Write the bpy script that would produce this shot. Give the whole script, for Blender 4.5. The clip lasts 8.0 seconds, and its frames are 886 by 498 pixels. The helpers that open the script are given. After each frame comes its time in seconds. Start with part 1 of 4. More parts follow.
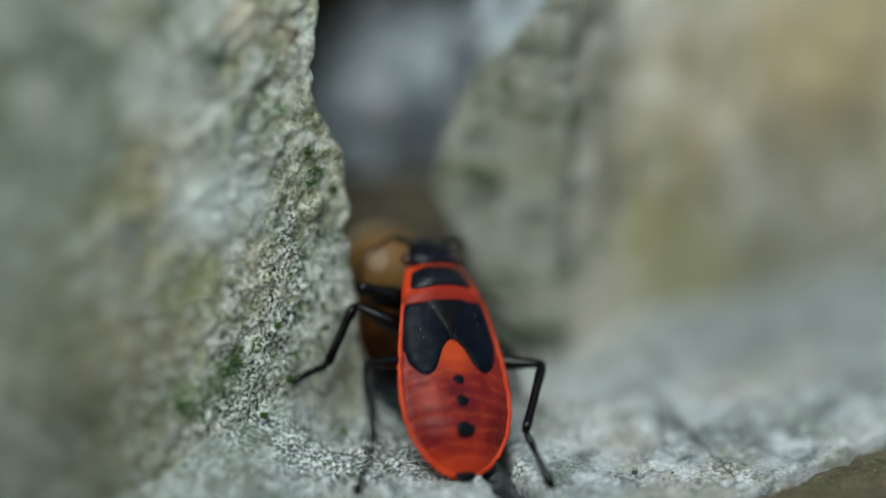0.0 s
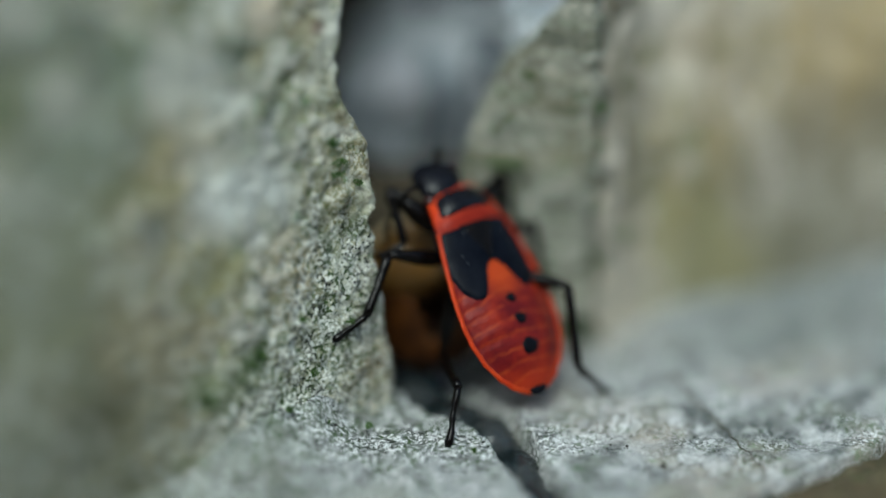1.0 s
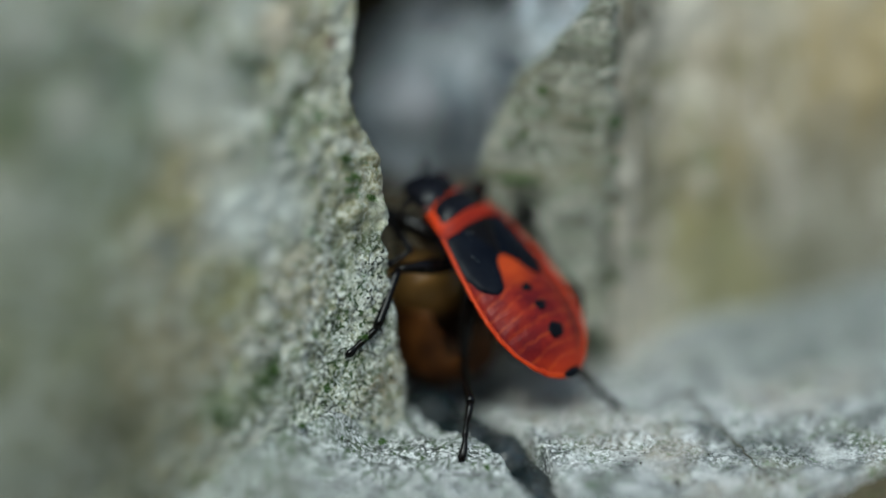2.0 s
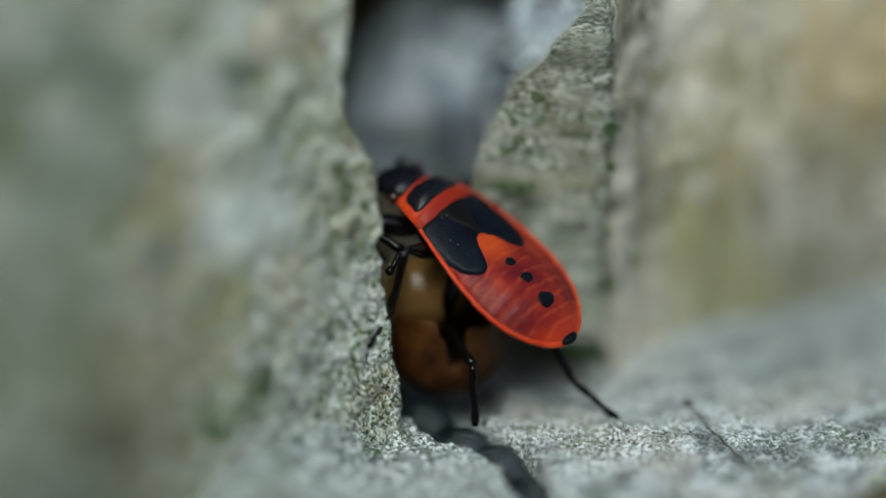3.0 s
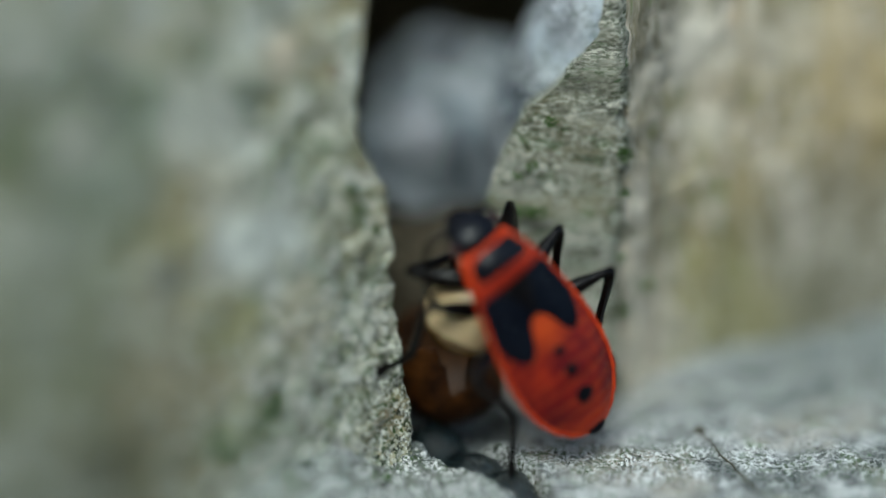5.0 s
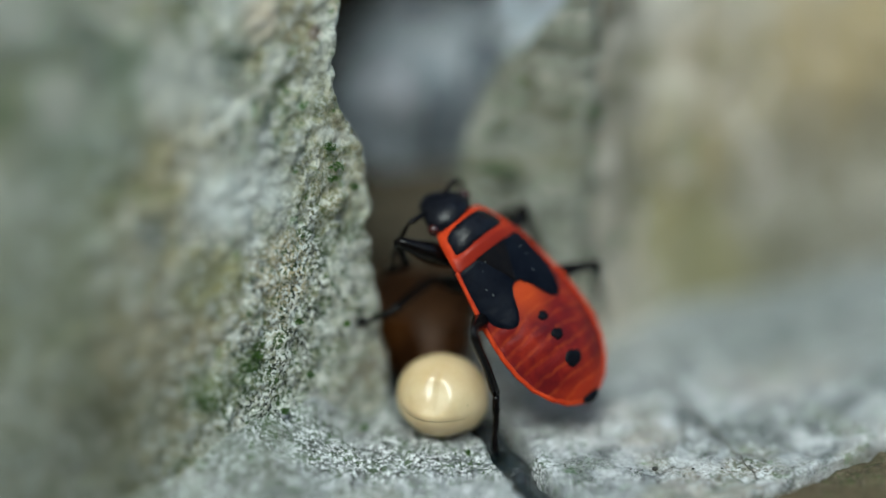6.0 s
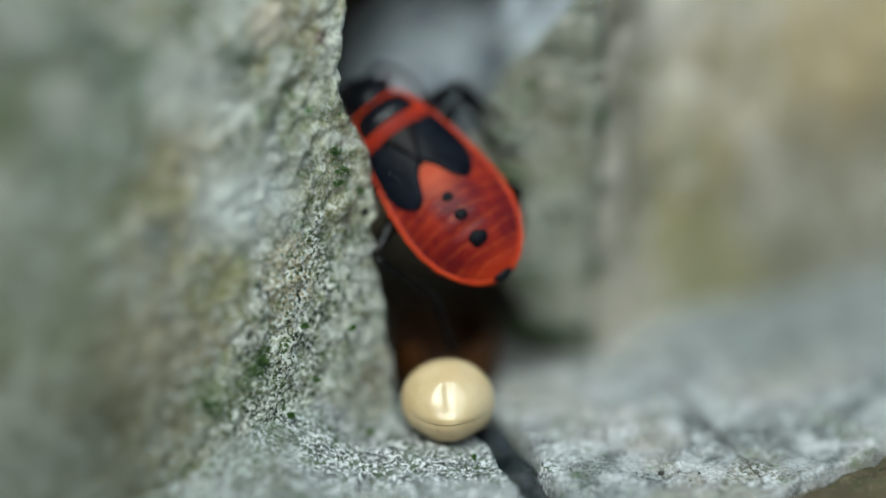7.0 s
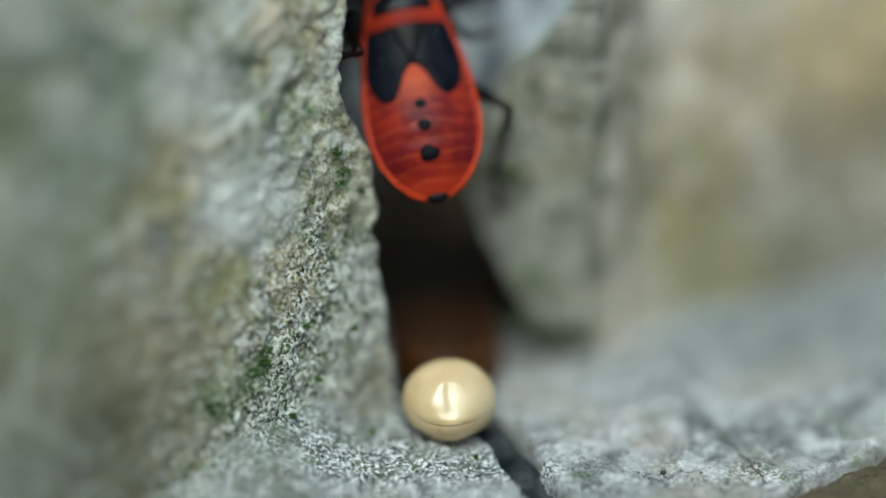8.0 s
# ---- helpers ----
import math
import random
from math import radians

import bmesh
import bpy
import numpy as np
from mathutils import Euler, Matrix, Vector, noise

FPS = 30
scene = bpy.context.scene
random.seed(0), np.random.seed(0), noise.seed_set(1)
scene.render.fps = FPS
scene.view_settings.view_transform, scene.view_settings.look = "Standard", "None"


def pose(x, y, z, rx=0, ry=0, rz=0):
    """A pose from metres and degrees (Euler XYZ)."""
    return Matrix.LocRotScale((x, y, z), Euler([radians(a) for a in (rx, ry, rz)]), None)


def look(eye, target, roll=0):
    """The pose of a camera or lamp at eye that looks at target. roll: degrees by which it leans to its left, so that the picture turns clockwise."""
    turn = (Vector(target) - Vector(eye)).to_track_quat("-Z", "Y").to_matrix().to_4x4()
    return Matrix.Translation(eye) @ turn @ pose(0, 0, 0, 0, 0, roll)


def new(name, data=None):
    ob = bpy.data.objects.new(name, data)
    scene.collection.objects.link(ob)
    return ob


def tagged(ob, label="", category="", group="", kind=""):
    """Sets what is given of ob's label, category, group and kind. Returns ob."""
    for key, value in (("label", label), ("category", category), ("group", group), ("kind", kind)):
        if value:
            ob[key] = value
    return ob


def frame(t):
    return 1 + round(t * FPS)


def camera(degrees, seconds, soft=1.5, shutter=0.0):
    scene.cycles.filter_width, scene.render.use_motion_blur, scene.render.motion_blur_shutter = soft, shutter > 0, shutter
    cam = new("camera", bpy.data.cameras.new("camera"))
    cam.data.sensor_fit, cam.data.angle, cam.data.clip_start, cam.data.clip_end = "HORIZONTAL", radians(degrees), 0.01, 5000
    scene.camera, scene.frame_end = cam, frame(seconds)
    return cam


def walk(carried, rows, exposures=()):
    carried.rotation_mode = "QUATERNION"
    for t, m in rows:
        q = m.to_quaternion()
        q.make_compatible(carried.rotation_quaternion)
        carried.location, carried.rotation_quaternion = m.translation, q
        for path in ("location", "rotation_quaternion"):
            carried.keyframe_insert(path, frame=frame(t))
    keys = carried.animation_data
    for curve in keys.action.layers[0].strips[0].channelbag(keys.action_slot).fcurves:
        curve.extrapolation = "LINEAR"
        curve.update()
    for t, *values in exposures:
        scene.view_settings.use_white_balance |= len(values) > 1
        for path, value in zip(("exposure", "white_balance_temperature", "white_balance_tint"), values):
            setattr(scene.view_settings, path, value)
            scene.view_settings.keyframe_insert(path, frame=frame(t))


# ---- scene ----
MM = 0.001  # everything below is written in millimetres

# ---- the camera and its way ----
cam = camera(15.0, 8.0, 1.5, 0.4)
cam.data.dof.use_dof = True
cam.data.dof.focus_distance = 120.9 * MM
cam.data.dof.aperture_fstop = 7.2

EYES = (
    (0.0, 0.02, -107.45, 58.09, 65.05, -0.28, -0.39),
    (0.2, 0.00, -107.19, 58.10, 64.81, -0.11, -0.24),
    (0.5, -0.04, -106.85, 58.05, 64.67, -0.02, -0.29),
    (1.0, -0.18, -106.31, 57.90, 64.77, 0.05, -0.16),
    (1.5, -0.18, -106.24, 57.59, 64.96, 0.15, -0.13),
    (2.0, 0.26, -106.03, 57.70, 65.07, 0.12, 0.29),
    (2.2, 0.00, -105.69, 57.41, 65.12, 0.07, 0.15),
    (3.3, 0.07, -104.53, 56.89, 65.25, 0.25, 0.04),
    (3.5, -0.01, -104.81, 56.66, 65.62, 0.01, 0.23),
    (4.0, -0.03, -104.64, 56.89, 65.62, -0.17, 0.40),
    (4.2, -0.03, -104.14, 56.80, 65.81, -0.22, 0.45),
    (5.3, 0.00, -104.69, 56.96, 65.41, 0.11, 0.15),
    (5.4, -0.01, -106.05, 57.58, 65.10, 0.09, -0.18),
    (5.5, -0.02, -107.04, 58.05, 65.06, 0.07, -0.18),
    (6.0, -0.10, -107.47, 58.27, 64.91, -0.23, -0.08),
    (6.5, 0.00, -107.41, 58.31, 64.86, -0.15, -0.05),
    (7.0, -0.01, -107.47, 58.11, 65.05, -0.17, 0.05),
    (7.5, 0.08, -107.41, 58.23, 65.01, -0.15, 0.11),
    (8.0, 0.00, -107.46, 58.23, 65.00, 0.00, 0.00),
)
walk(cam, [(t, pose(x * MM, y * MM, z * MM, a, b, c)) for t, x, y, z, a, b, c in EYES],
     exposures=((0.0, 0.01, 5740, -8), (4.2, 0.01, 5740, -8), (5.5, 0.05, 5740, -8), (6.5, 0.12, 5740, -8), (8.0, 0.12, 5740, -8)))

# ---- daylight: soft, from a bright overcast sky ----
SUN_UP, SUN_TURN = 59.0, 190.0   # elevation, compass turn
sky_world = bpy.data.worlds.new("sky")
scene.world = sky_world
sky_world.use_nodes = True
wn = sky_world.node_tree
sky = wn.nodes.new("ShaderNodeTexSky")
sky.sky_type = 'NISHITA'
sky.sun_disc = False
sky.sun_elevation = radians(SUN_UP)
sky.sun_rotation = radians(SUN_TURN)
sky.dust_density = 4.0
wn.links.new(sky.outputs[0], wn.nodes["Background"].inputs[0])
wn.nodes["Background"].inputs[1].default_value = 0.14

lamp = bpy.data.lights.new("sun", 'SUN')
lamp.energy = 1.4
lamp.angle = radians(26)
lamp.color = (1.0, 0.98, 0.94)
sun = new("sun", lamp)
tr, el = radians(SUN_TURN), radians(SUN_UP)
sun.matrix_basis = look((math.sin(tr) * math.cos(el), math.cos(tr) * math.cos(el), math.sin(el)), (0, 0, 0))


# ---- materials ----
def shader(name):
    m = bpy.data.materials.new(name)
    m.use_nodes = True
    t = m.node_tree
    return m, t, t.nodes["Principled BSDF"]


def coords(t, scale=(1000, 1000, 1000)):
    c = t.nodes.new("ShaderNodeTexCoord")
    mp = t.nodes.new("ShaderNodeMapping")
    mp.inputs["Scale"].default_value = scale
    t.links.new(c.outputs["Object"], mp.inputs["Vector"])
    return mp.outputs[0]


def grain(t, v, scale, detail=3.0, rough=0.55, bend=0.0):
    n = t.nodes.new("ShaderNodeTexNoise")
    n.inputs["Scale"].default_value = scale
    n.inputs["Detail"].default_value = detail
    n.inputs["Roughness"].default_value = rough
    n.inputs["Distortion"].default_value = bend
    t.links.new(v, n.inputs["Vector"])
    return n.outputs[0]


def ramp(t, v, *stops):
    n = t.nodes.new("ShaderNodeValToRGB")
    e = n.color_ramp.elements
    while len(e) < len(stops):
        e.new(0.5)
    for el, (p, c) in zip(e, stops):
        el.position = p
        el.color = (*c, 1) if len(c) == 3 else (c[0], c[0], c[0], 1)
    t.links.new(v, n.inputs[0])
    return n.outputs[0]


def mix(t, fac, a, b, how='MIX'):
    n = t.nodes.new("ShaderNodeMix")
    n.data_type = 'RGBA'
    n.blend_type = how
    for key, val in ((0, fac), (6, a), (7, b)):
        if isinstance(val, (int, float)):
            n.inputs[key].default_value = val
        elif isinstance(val, tuple):
            n.inputs[key].default_value = (*val, 1)
        else:
            t.links.new(val, n.inputs[key])
    return n.outputs[2]


def calc(t, op, a, b=0.0):
    n = t.nodes.new("ShaderNodeMath")
    n.operation = op
    for k, val in enumerate((a, b)):
        if isinstance(val, (int, float)):
            n.inputs[k].default_value = val
        else:
            t.links.new(val, n.inputs[k])
    return n.outputs[0]


def bump(t, bsdf, height, depth_mm, strength=0.6):
    n = t.nodes.new("ShaderNodeBump")
    n.inputs["Strength"].default_value = strength
    n.inputs["Distance"].default_value = depth_mm * MM
    t.links.new(height, n.inputs["Height"])
    t.links.new(n.outputs[0], bsdf.inputs["Normal"])


def paler(tone, k):
    """A tone brightened up to white paint's level, with most of its hue kept."""
    top = min(k, 0.84 / max(tone))
    return tuple(0.65 * c * top + 0.35 * min(0.84, c * k) for c in tone)


def rock_colour(t, v, pale, mid, dark, warm, moss, mossy):
    """Broad stained areas, warm and mossy patches and small green tufts, as a colour."""
    base = ramp(t, grain(t, v, 0.33, 5.0, 0.62, 0.6), (0.36, dark), (0.48, mid), (0.60, pale))
    base = mix(t, ramp(t, grain(t, v, 0.21, 3.0), (0.47, (0,)), (0.57, (0.85,))), base, warm)
    fine = grain(t, v, 4.5, 3.0)
    green = ramp(t, grain(t, v, 0.42, 5.0, 0.7), (0.51, (0,)), (0.63, (1,)))
    gm = calc(t, 'MULTIPLY', green, ramp(t, fine, (0.38, (0.2,)), (0.55, (1,))))
    base = mix(t, calc(t, 'MULTIPLY', gm, mossy), base, moss)
    tuft = ramp(t, grain(t, v, 1.7, 3.0, 0.6), (0.60, (0,)), (0.66, (1,)))
    base = mix(t, calc(t, 'MULTIPLY', tuft, mossy * 0.8), base, tuple(c * f for c, f in zip(moss, (0.8, 1.25, 0.6))))
    blot = ramp(t, grain(t, v, 1.25, 4.0, 0.62, 0.4), (0.36, (0.42,)), (0.5, (0.95,)), (0.64, (1.0,)))
    base = mix(t, 0.85, base, blot, 'MULTIPLY')
    bright = ramp(t, grain(t, v, 0.8, 4.0, 0.6), (0.53, (0,)), (0.64, (1,)))
    return mix(t, calc(t, 'MULTIPLY', bright, 0.6), base, paler(pale, 1.35))


def rock_material(name, pale, mid, dark, warm, moss, speck=0.5, mossy=0.5, shift=0.0, streak=(1000, 1000, 1000), other=None, stains_and_shade=(), crust=None):
    """Weathered limestone with dense dark crust specks and pale crystals. other: the palette that it passes into towards -x."""
    m, t, b = shader(name)
    v0 = coords(t, streak)
    mv = t.nodes.new("ShaderNodeMapping")
    mv.inputs["Location"].default_value = (shift, shift * 0.7, -shift)
    t.links.new(v0, mv.inputs["Vector"])
    v = mv.outputs[0]
    base = rock_colour(t, v, pale, mid, dark, warm, moss, mossy)
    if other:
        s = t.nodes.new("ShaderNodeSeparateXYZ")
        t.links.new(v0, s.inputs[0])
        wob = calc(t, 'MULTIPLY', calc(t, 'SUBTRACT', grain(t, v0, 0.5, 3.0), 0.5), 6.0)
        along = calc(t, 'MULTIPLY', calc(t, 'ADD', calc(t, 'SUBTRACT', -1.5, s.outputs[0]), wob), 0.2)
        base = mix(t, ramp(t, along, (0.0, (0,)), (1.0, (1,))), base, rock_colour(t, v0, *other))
    # Round patches, some stain, some painted shade: place, reach in mm, tone.
    for at, reach, tone in stains_and_shade:
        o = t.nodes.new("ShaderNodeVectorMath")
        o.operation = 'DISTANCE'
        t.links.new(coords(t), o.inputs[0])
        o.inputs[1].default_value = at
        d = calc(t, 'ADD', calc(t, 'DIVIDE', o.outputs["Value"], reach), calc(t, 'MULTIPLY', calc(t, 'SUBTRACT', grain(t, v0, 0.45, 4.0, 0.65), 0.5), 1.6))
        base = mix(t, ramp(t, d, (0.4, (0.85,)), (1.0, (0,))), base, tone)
    area = ramp(t, grain(t, v, 0.5, 3.0), (0.40, (0.15,)), (0.58, (1,)))
    if crust:
        o = t.nodes.new("ShaderNodeVectorMath")
        o.operation = 'DISTANCE'
        t.links.new(coords(t), o.inputs[0])
        o.inputs[1].default_value = crust[0]
        d = calc(t, 'ADD', calc(t, 'DIVIDE', o.outputs["Value"], crust[1]), calc(t, 'MULTIPLY', calc(t, 'SUBTRACT', grain(t, v0, 0.6, 4.0, 0.65), 0.5), 1.3))
        area = calc(t, 'MAXIMUM', calc(t, 'MULTIPLY', area, crust[2]), ramp(t, d, (0.6, (1,)), (1.05, (0,))))
    clump = ramp(t, grain(t, v, 2.1, 3.0, 0.6), (0.40, (0.55,)), (0.52, (1,)))
    light = ramp(t, grain(t, v, 6.2, 3.0, 0.6, 0.1), (0.465, (0,)), (0.53, (1,)))
    flake = ramp(t, grain(t, v, 1.6, 4.0, 0.65, 0.3), (0.41, (0.45,)), (0.54, (1,)))
    light = calc(t, 'MULTIPLY', calc(t, 'MULTIPLY', light, flake), calc(t, 'ADD', calc(t, 'MULTIPLY', area, 0.98), 0.08))
    base = mix(t, light, base, paler(pale, 1.9))
    dots = ramp(t, grain(t, v, 6.6, 3.0, 0.6, 0.2), (0.462, (1,)), (0.482, (0,)))
    pits = calc(t, 'MULTIPLY', calc(t, 'MULTIPLY', calc(t, 'MULTIPLY', dots, clump), area), speck)
    growth = ramp(t, grain(t, v, 1.3, 2.0), (0.42, (0.022, 0.026, 0.017)), (0.56, (0.055, 0.095, 0.024)))
    base = mix(t, pits, base, growth)
    t.links.new(base, b.inputs["Base Color"])
    b.inputs["Roughness"].default_value = 0.9
    b.inputs["Specular IOR Level"].default_value = 0.25
    h = calc(t, 'SUBTRACT', calc(t, 'ADD', grain(t, v, 5.0, 4.0, 0.65), calc(t, 'MULTIPLY', light, 0.5)), pits)
    bump(t, b, h, 0.08, 0.55)
    return m


LEFT_TONES = ((0.78, 0.785, 0.69), (0.49, 0.485, 0.35), (0.075, 0.095, 0.05), (0.44, 0.37, 0.20), (0.07, 0.13, 0.03))
# Tone patches of the tall block, with a broad dark one low at far left.
LEFT_PATCHES = (((-10.5, -3.0, 5.0), 6.0, (0.33, 0.28, 0.165)), ((-13.0, -6.4, 0.3), 9.5, (0.085, 0.085, 0.038)),
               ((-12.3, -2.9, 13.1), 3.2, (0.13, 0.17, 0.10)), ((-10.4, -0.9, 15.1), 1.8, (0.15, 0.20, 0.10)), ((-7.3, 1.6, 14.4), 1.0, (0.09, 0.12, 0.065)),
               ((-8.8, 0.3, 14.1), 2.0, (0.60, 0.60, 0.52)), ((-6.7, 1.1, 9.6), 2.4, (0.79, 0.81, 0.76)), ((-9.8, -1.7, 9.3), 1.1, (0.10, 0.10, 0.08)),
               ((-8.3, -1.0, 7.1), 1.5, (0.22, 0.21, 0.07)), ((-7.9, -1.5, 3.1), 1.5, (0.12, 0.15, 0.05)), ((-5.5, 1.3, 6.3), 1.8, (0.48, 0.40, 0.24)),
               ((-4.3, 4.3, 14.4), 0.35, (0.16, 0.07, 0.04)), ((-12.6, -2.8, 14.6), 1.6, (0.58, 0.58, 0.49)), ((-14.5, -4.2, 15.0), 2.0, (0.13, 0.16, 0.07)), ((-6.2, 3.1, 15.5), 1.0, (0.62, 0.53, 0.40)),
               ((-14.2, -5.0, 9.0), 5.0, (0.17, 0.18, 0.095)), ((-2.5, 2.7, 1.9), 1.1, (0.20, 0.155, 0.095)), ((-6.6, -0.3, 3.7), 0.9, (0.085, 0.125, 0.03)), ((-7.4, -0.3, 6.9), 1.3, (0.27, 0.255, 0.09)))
M_LEFT = rock_material("lichened_limestone", *LEFT_TONES, 0.97, 0.85, 0.0, stains_and_shade=LEFT_PATCHES, crust=((-4.0, 1.6, 2.8), 6.2, 0.5))
# Ledge: dark patches paint in shade of the upper crack and far right end.
M_SHELF = rock_material("pale_ledge_limestone", (0.485, 0.49, 0.485), (0.215, 0.224, 0.22), (0.092, 0.102, 0.10),
                        # The bluish patch at the block's foot is darker stone and painted shade together.
                        (0.42, 0.375, 0.32), (0.12, 0.17, 0.08), 0.92, 0.5, 13.0, other=((0.30, 0.32, 0.29), (0.17, 0.185, 0.16), (0.07, 0.085, 0.06), (0.20, 0.185, 0.11), (0.07, 0.11, 0.04), 0.85), crust=((-0.5, -0.4, 0.0), 5.5, 0.85), stains_and_shade=(((0.7, 3.5, -0.5), 1.7, (0.04, 0.04, 0.034)), ((-1.3, 3.0, 0.0), 2.2, (0.10, 0.115, 0.13)), ((-1.8, 1.2, 0.0), 3.4, (0.16, 0.17, 0.155)), ((-13.0, -6.0, 0.0), 9.0, (0.10, 0.11, 0.06)), ((15.5, 12.0, 0.5), 9.0, (0.125, 0.14, 0.135))))
M_SLAB = rock_material("mossy_limestone", (0.50, 0.49, 0.415), (0.29, 0.285, 0.225), (0.08, 0.085, 0.055),
                       (0.28, 0.26, 0.17), (0.08, 0.13, 0.05), 0.85, 0.95, 31.0, (560, 1000, 1600), stains_and_shade=(((6.0, 8.95, 9.6), 1.1, (0.06, 0.06, 0.03)), ((5.9, 8.85, 6.6), 0.9, (0.07, 0.075, 0.035)), ((6.0, 8.7, 3.6), 1.0, (0.08, 0.085, 0.04)), ((5.8, 9.1, 12.0), 0.9, (0.08, 0.085, 0.045))))
# Wall: the dark patch at the right end of its base is painted shade.
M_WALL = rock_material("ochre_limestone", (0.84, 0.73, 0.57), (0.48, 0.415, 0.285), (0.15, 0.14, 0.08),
                       (0.52, 0.40, 0.19), (0.24, 0.25, 0.075), 0.5, 0.7, 47.0, (1000, 1000, 200), stains_and_shade=(((16.5, 14.5, 9.0), 9.0, (0.52, 0.40, 0.20)), ((11.0, 12.0, 1.0), 5.5, (0.24, 0.23, 0.085)),
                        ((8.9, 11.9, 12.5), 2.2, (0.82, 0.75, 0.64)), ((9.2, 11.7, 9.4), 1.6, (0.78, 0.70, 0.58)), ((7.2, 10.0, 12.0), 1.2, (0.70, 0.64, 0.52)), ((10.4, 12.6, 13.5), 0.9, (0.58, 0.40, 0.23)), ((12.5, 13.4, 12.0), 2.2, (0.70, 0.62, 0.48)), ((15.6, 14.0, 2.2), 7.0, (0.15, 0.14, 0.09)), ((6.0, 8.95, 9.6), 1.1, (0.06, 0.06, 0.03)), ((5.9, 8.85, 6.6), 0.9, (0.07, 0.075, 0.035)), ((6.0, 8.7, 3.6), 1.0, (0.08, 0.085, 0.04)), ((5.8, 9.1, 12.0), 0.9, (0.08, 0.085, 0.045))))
# The near-black patch, upper left, paints the gap's shade onto the stone.
GREY_STAINS_AND_SHADE = (((-2.8, 15.0, 11.0), 3.4, (0.03, 0.028, 0.032)), ((-1.7, 14.4, 8.3), 1.5, (0.78, 0.76, 0.84)), ((0.8, 15.6, 11.2), 2.6, (0.07, 0.085, 0.11)),
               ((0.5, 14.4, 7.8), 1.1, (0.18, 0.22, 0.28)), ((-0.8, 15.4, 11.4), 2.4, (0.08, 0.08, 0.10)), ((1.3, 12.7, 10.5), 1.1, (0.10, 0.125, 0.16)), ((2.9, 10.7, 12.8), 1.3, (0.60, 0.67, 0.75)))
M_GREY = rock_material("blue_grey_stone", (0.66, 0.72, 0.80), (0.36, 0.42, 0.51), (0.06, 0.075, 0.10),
                       (0.36, 0.37, 0.42), (0.10, 0.13, 0.11), 0.5, 0.25, 5.0, stains_and_shade=GREY_STAINS_AND_SHADE)
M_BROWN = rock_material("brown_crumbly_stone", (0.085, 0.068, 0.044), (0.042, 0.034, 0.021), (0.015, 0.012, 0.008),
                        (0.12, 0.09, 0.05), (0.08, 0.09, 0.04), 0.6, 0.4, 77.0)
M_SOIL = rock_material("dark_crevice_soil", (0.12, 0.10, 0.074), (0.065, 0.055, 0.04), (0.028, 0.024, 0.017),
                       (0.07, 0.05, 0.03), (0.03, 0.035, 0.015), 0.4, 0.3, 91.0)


def plain_material(name, low, high, scale, rough, depth=0.02, spec=0.5, coat=0.0, detail=3.0, stretch=(1000, 1000, 1000)):
    m, t, b = shader(name)
    v = coords(t, stretch)
    g = grain(t, v, scale, detail, 0.6)
    t.links.new(ramp(t, g, (0.32, low), (0.68, high)), b.inputs["Base Color"])
    f = grain(t, v, scale * 6, 2.0)
    t.links.new(calc(t, 'ADD', calc(t, 'MULTIPLY', f, 0.25), rough - 0.12), b.inputs["Roughness"])
    b.inputs["Specular IOR Level"].default_value = spec
    b.inputs["Coat Weight"].default_value = coat
    b.inputs["Coat Roughness"].default_value = 0.12
    bump(t, b, calc(t, 'ADD', g, calc(t, 'MULTIPLY', f, 0.5)), depth, 0.5)
    return m


M_BLACK = plain_material("black_chitin", (0.005, 0.005, 0.008), (0.010, 0.011, 0.016), 3.0, 0.2, 0.03, 0.2)
M_PAD = plain_material("leathery_black_wing", (0.003, 0.004, 0.008), (0.008, 0.010, 0.016), 1.4, 0.32, 0.05, 0.045, 0.01)
M_SCUTE = plain_material("brown_black_scute", (0.004, 0.004, 0.005), (0.010, 0.008, 0.008), 2.2, 0.32, 0.04, 0.06, 0.02)
M_SPOT = plain_material("black_spot", (0.003, 0.003, 0.005), (0.008, 0.009, 0.012), 5.0, 0.35, 0.02, 0.06)
M_LEG = plain_material("black_brown_leg", (0.0015, 0.0013, 0.0013), (0.006, 0.004, 0.0035), 4.0, 0.2, 0.015, 0.22)
M_EYE = plain_material("dark_red_eye", (0.03, 0.006, 0.005), (0.06, 0.012, 0.01), 12.0, 0.2, 0.01, 0.7)
M_RED = plain_material("orange_red_rim", (0.45, 0.032, 0.010), (0.60, 0.066, 0.016), 1.6, 0.32, 0.03, 0.1)
M_HULL = plain_material("brown_husk", (0.022, 0.0075, 0.0025), (0.125, 0.046, 0.011), 0.9, 0.45, 0.08, 0.14, 0.0, 5.0)
M_ROOT = plain_material("wet_black_root", (0.002, 0.004, 0.004), (0.018, 0.031, 0.037), 1.5, 0.22, 0.7, 0.6, 0.6, 6.0)
M_DUST = plain_material("pale_dust", (0.5, 0.5, 0.48), (0.7, 0.7, 0.68), 9.0, 0.8, 0.01, 0.2)
M_LINING = plain_material("dark_husk_lining", (0.045, 0.021, 0.010), (0.15, 0.072, 0.033), 1.6, 0.5, 0.06, 0.3)
M_MOSS = plain_material("green_moss", (0.035, 0.085, 0.012), (0.10, 0.20, 0.03), 5.0, 0.7, 0.02, 0.2)
M_TWIG = plain_material("grey_brown_rootlet", (0.05, 0.05, 0.037), (0.14, 0.13, 0.095), 2.5, 0.7, 0.08, 0.3)
M_GRIT = plain_material("dark_grit", (0.02, 0.02, 0.02), (0.08, 0.075, 0.06), 3.0, 0.6, 0.03, 0.4)
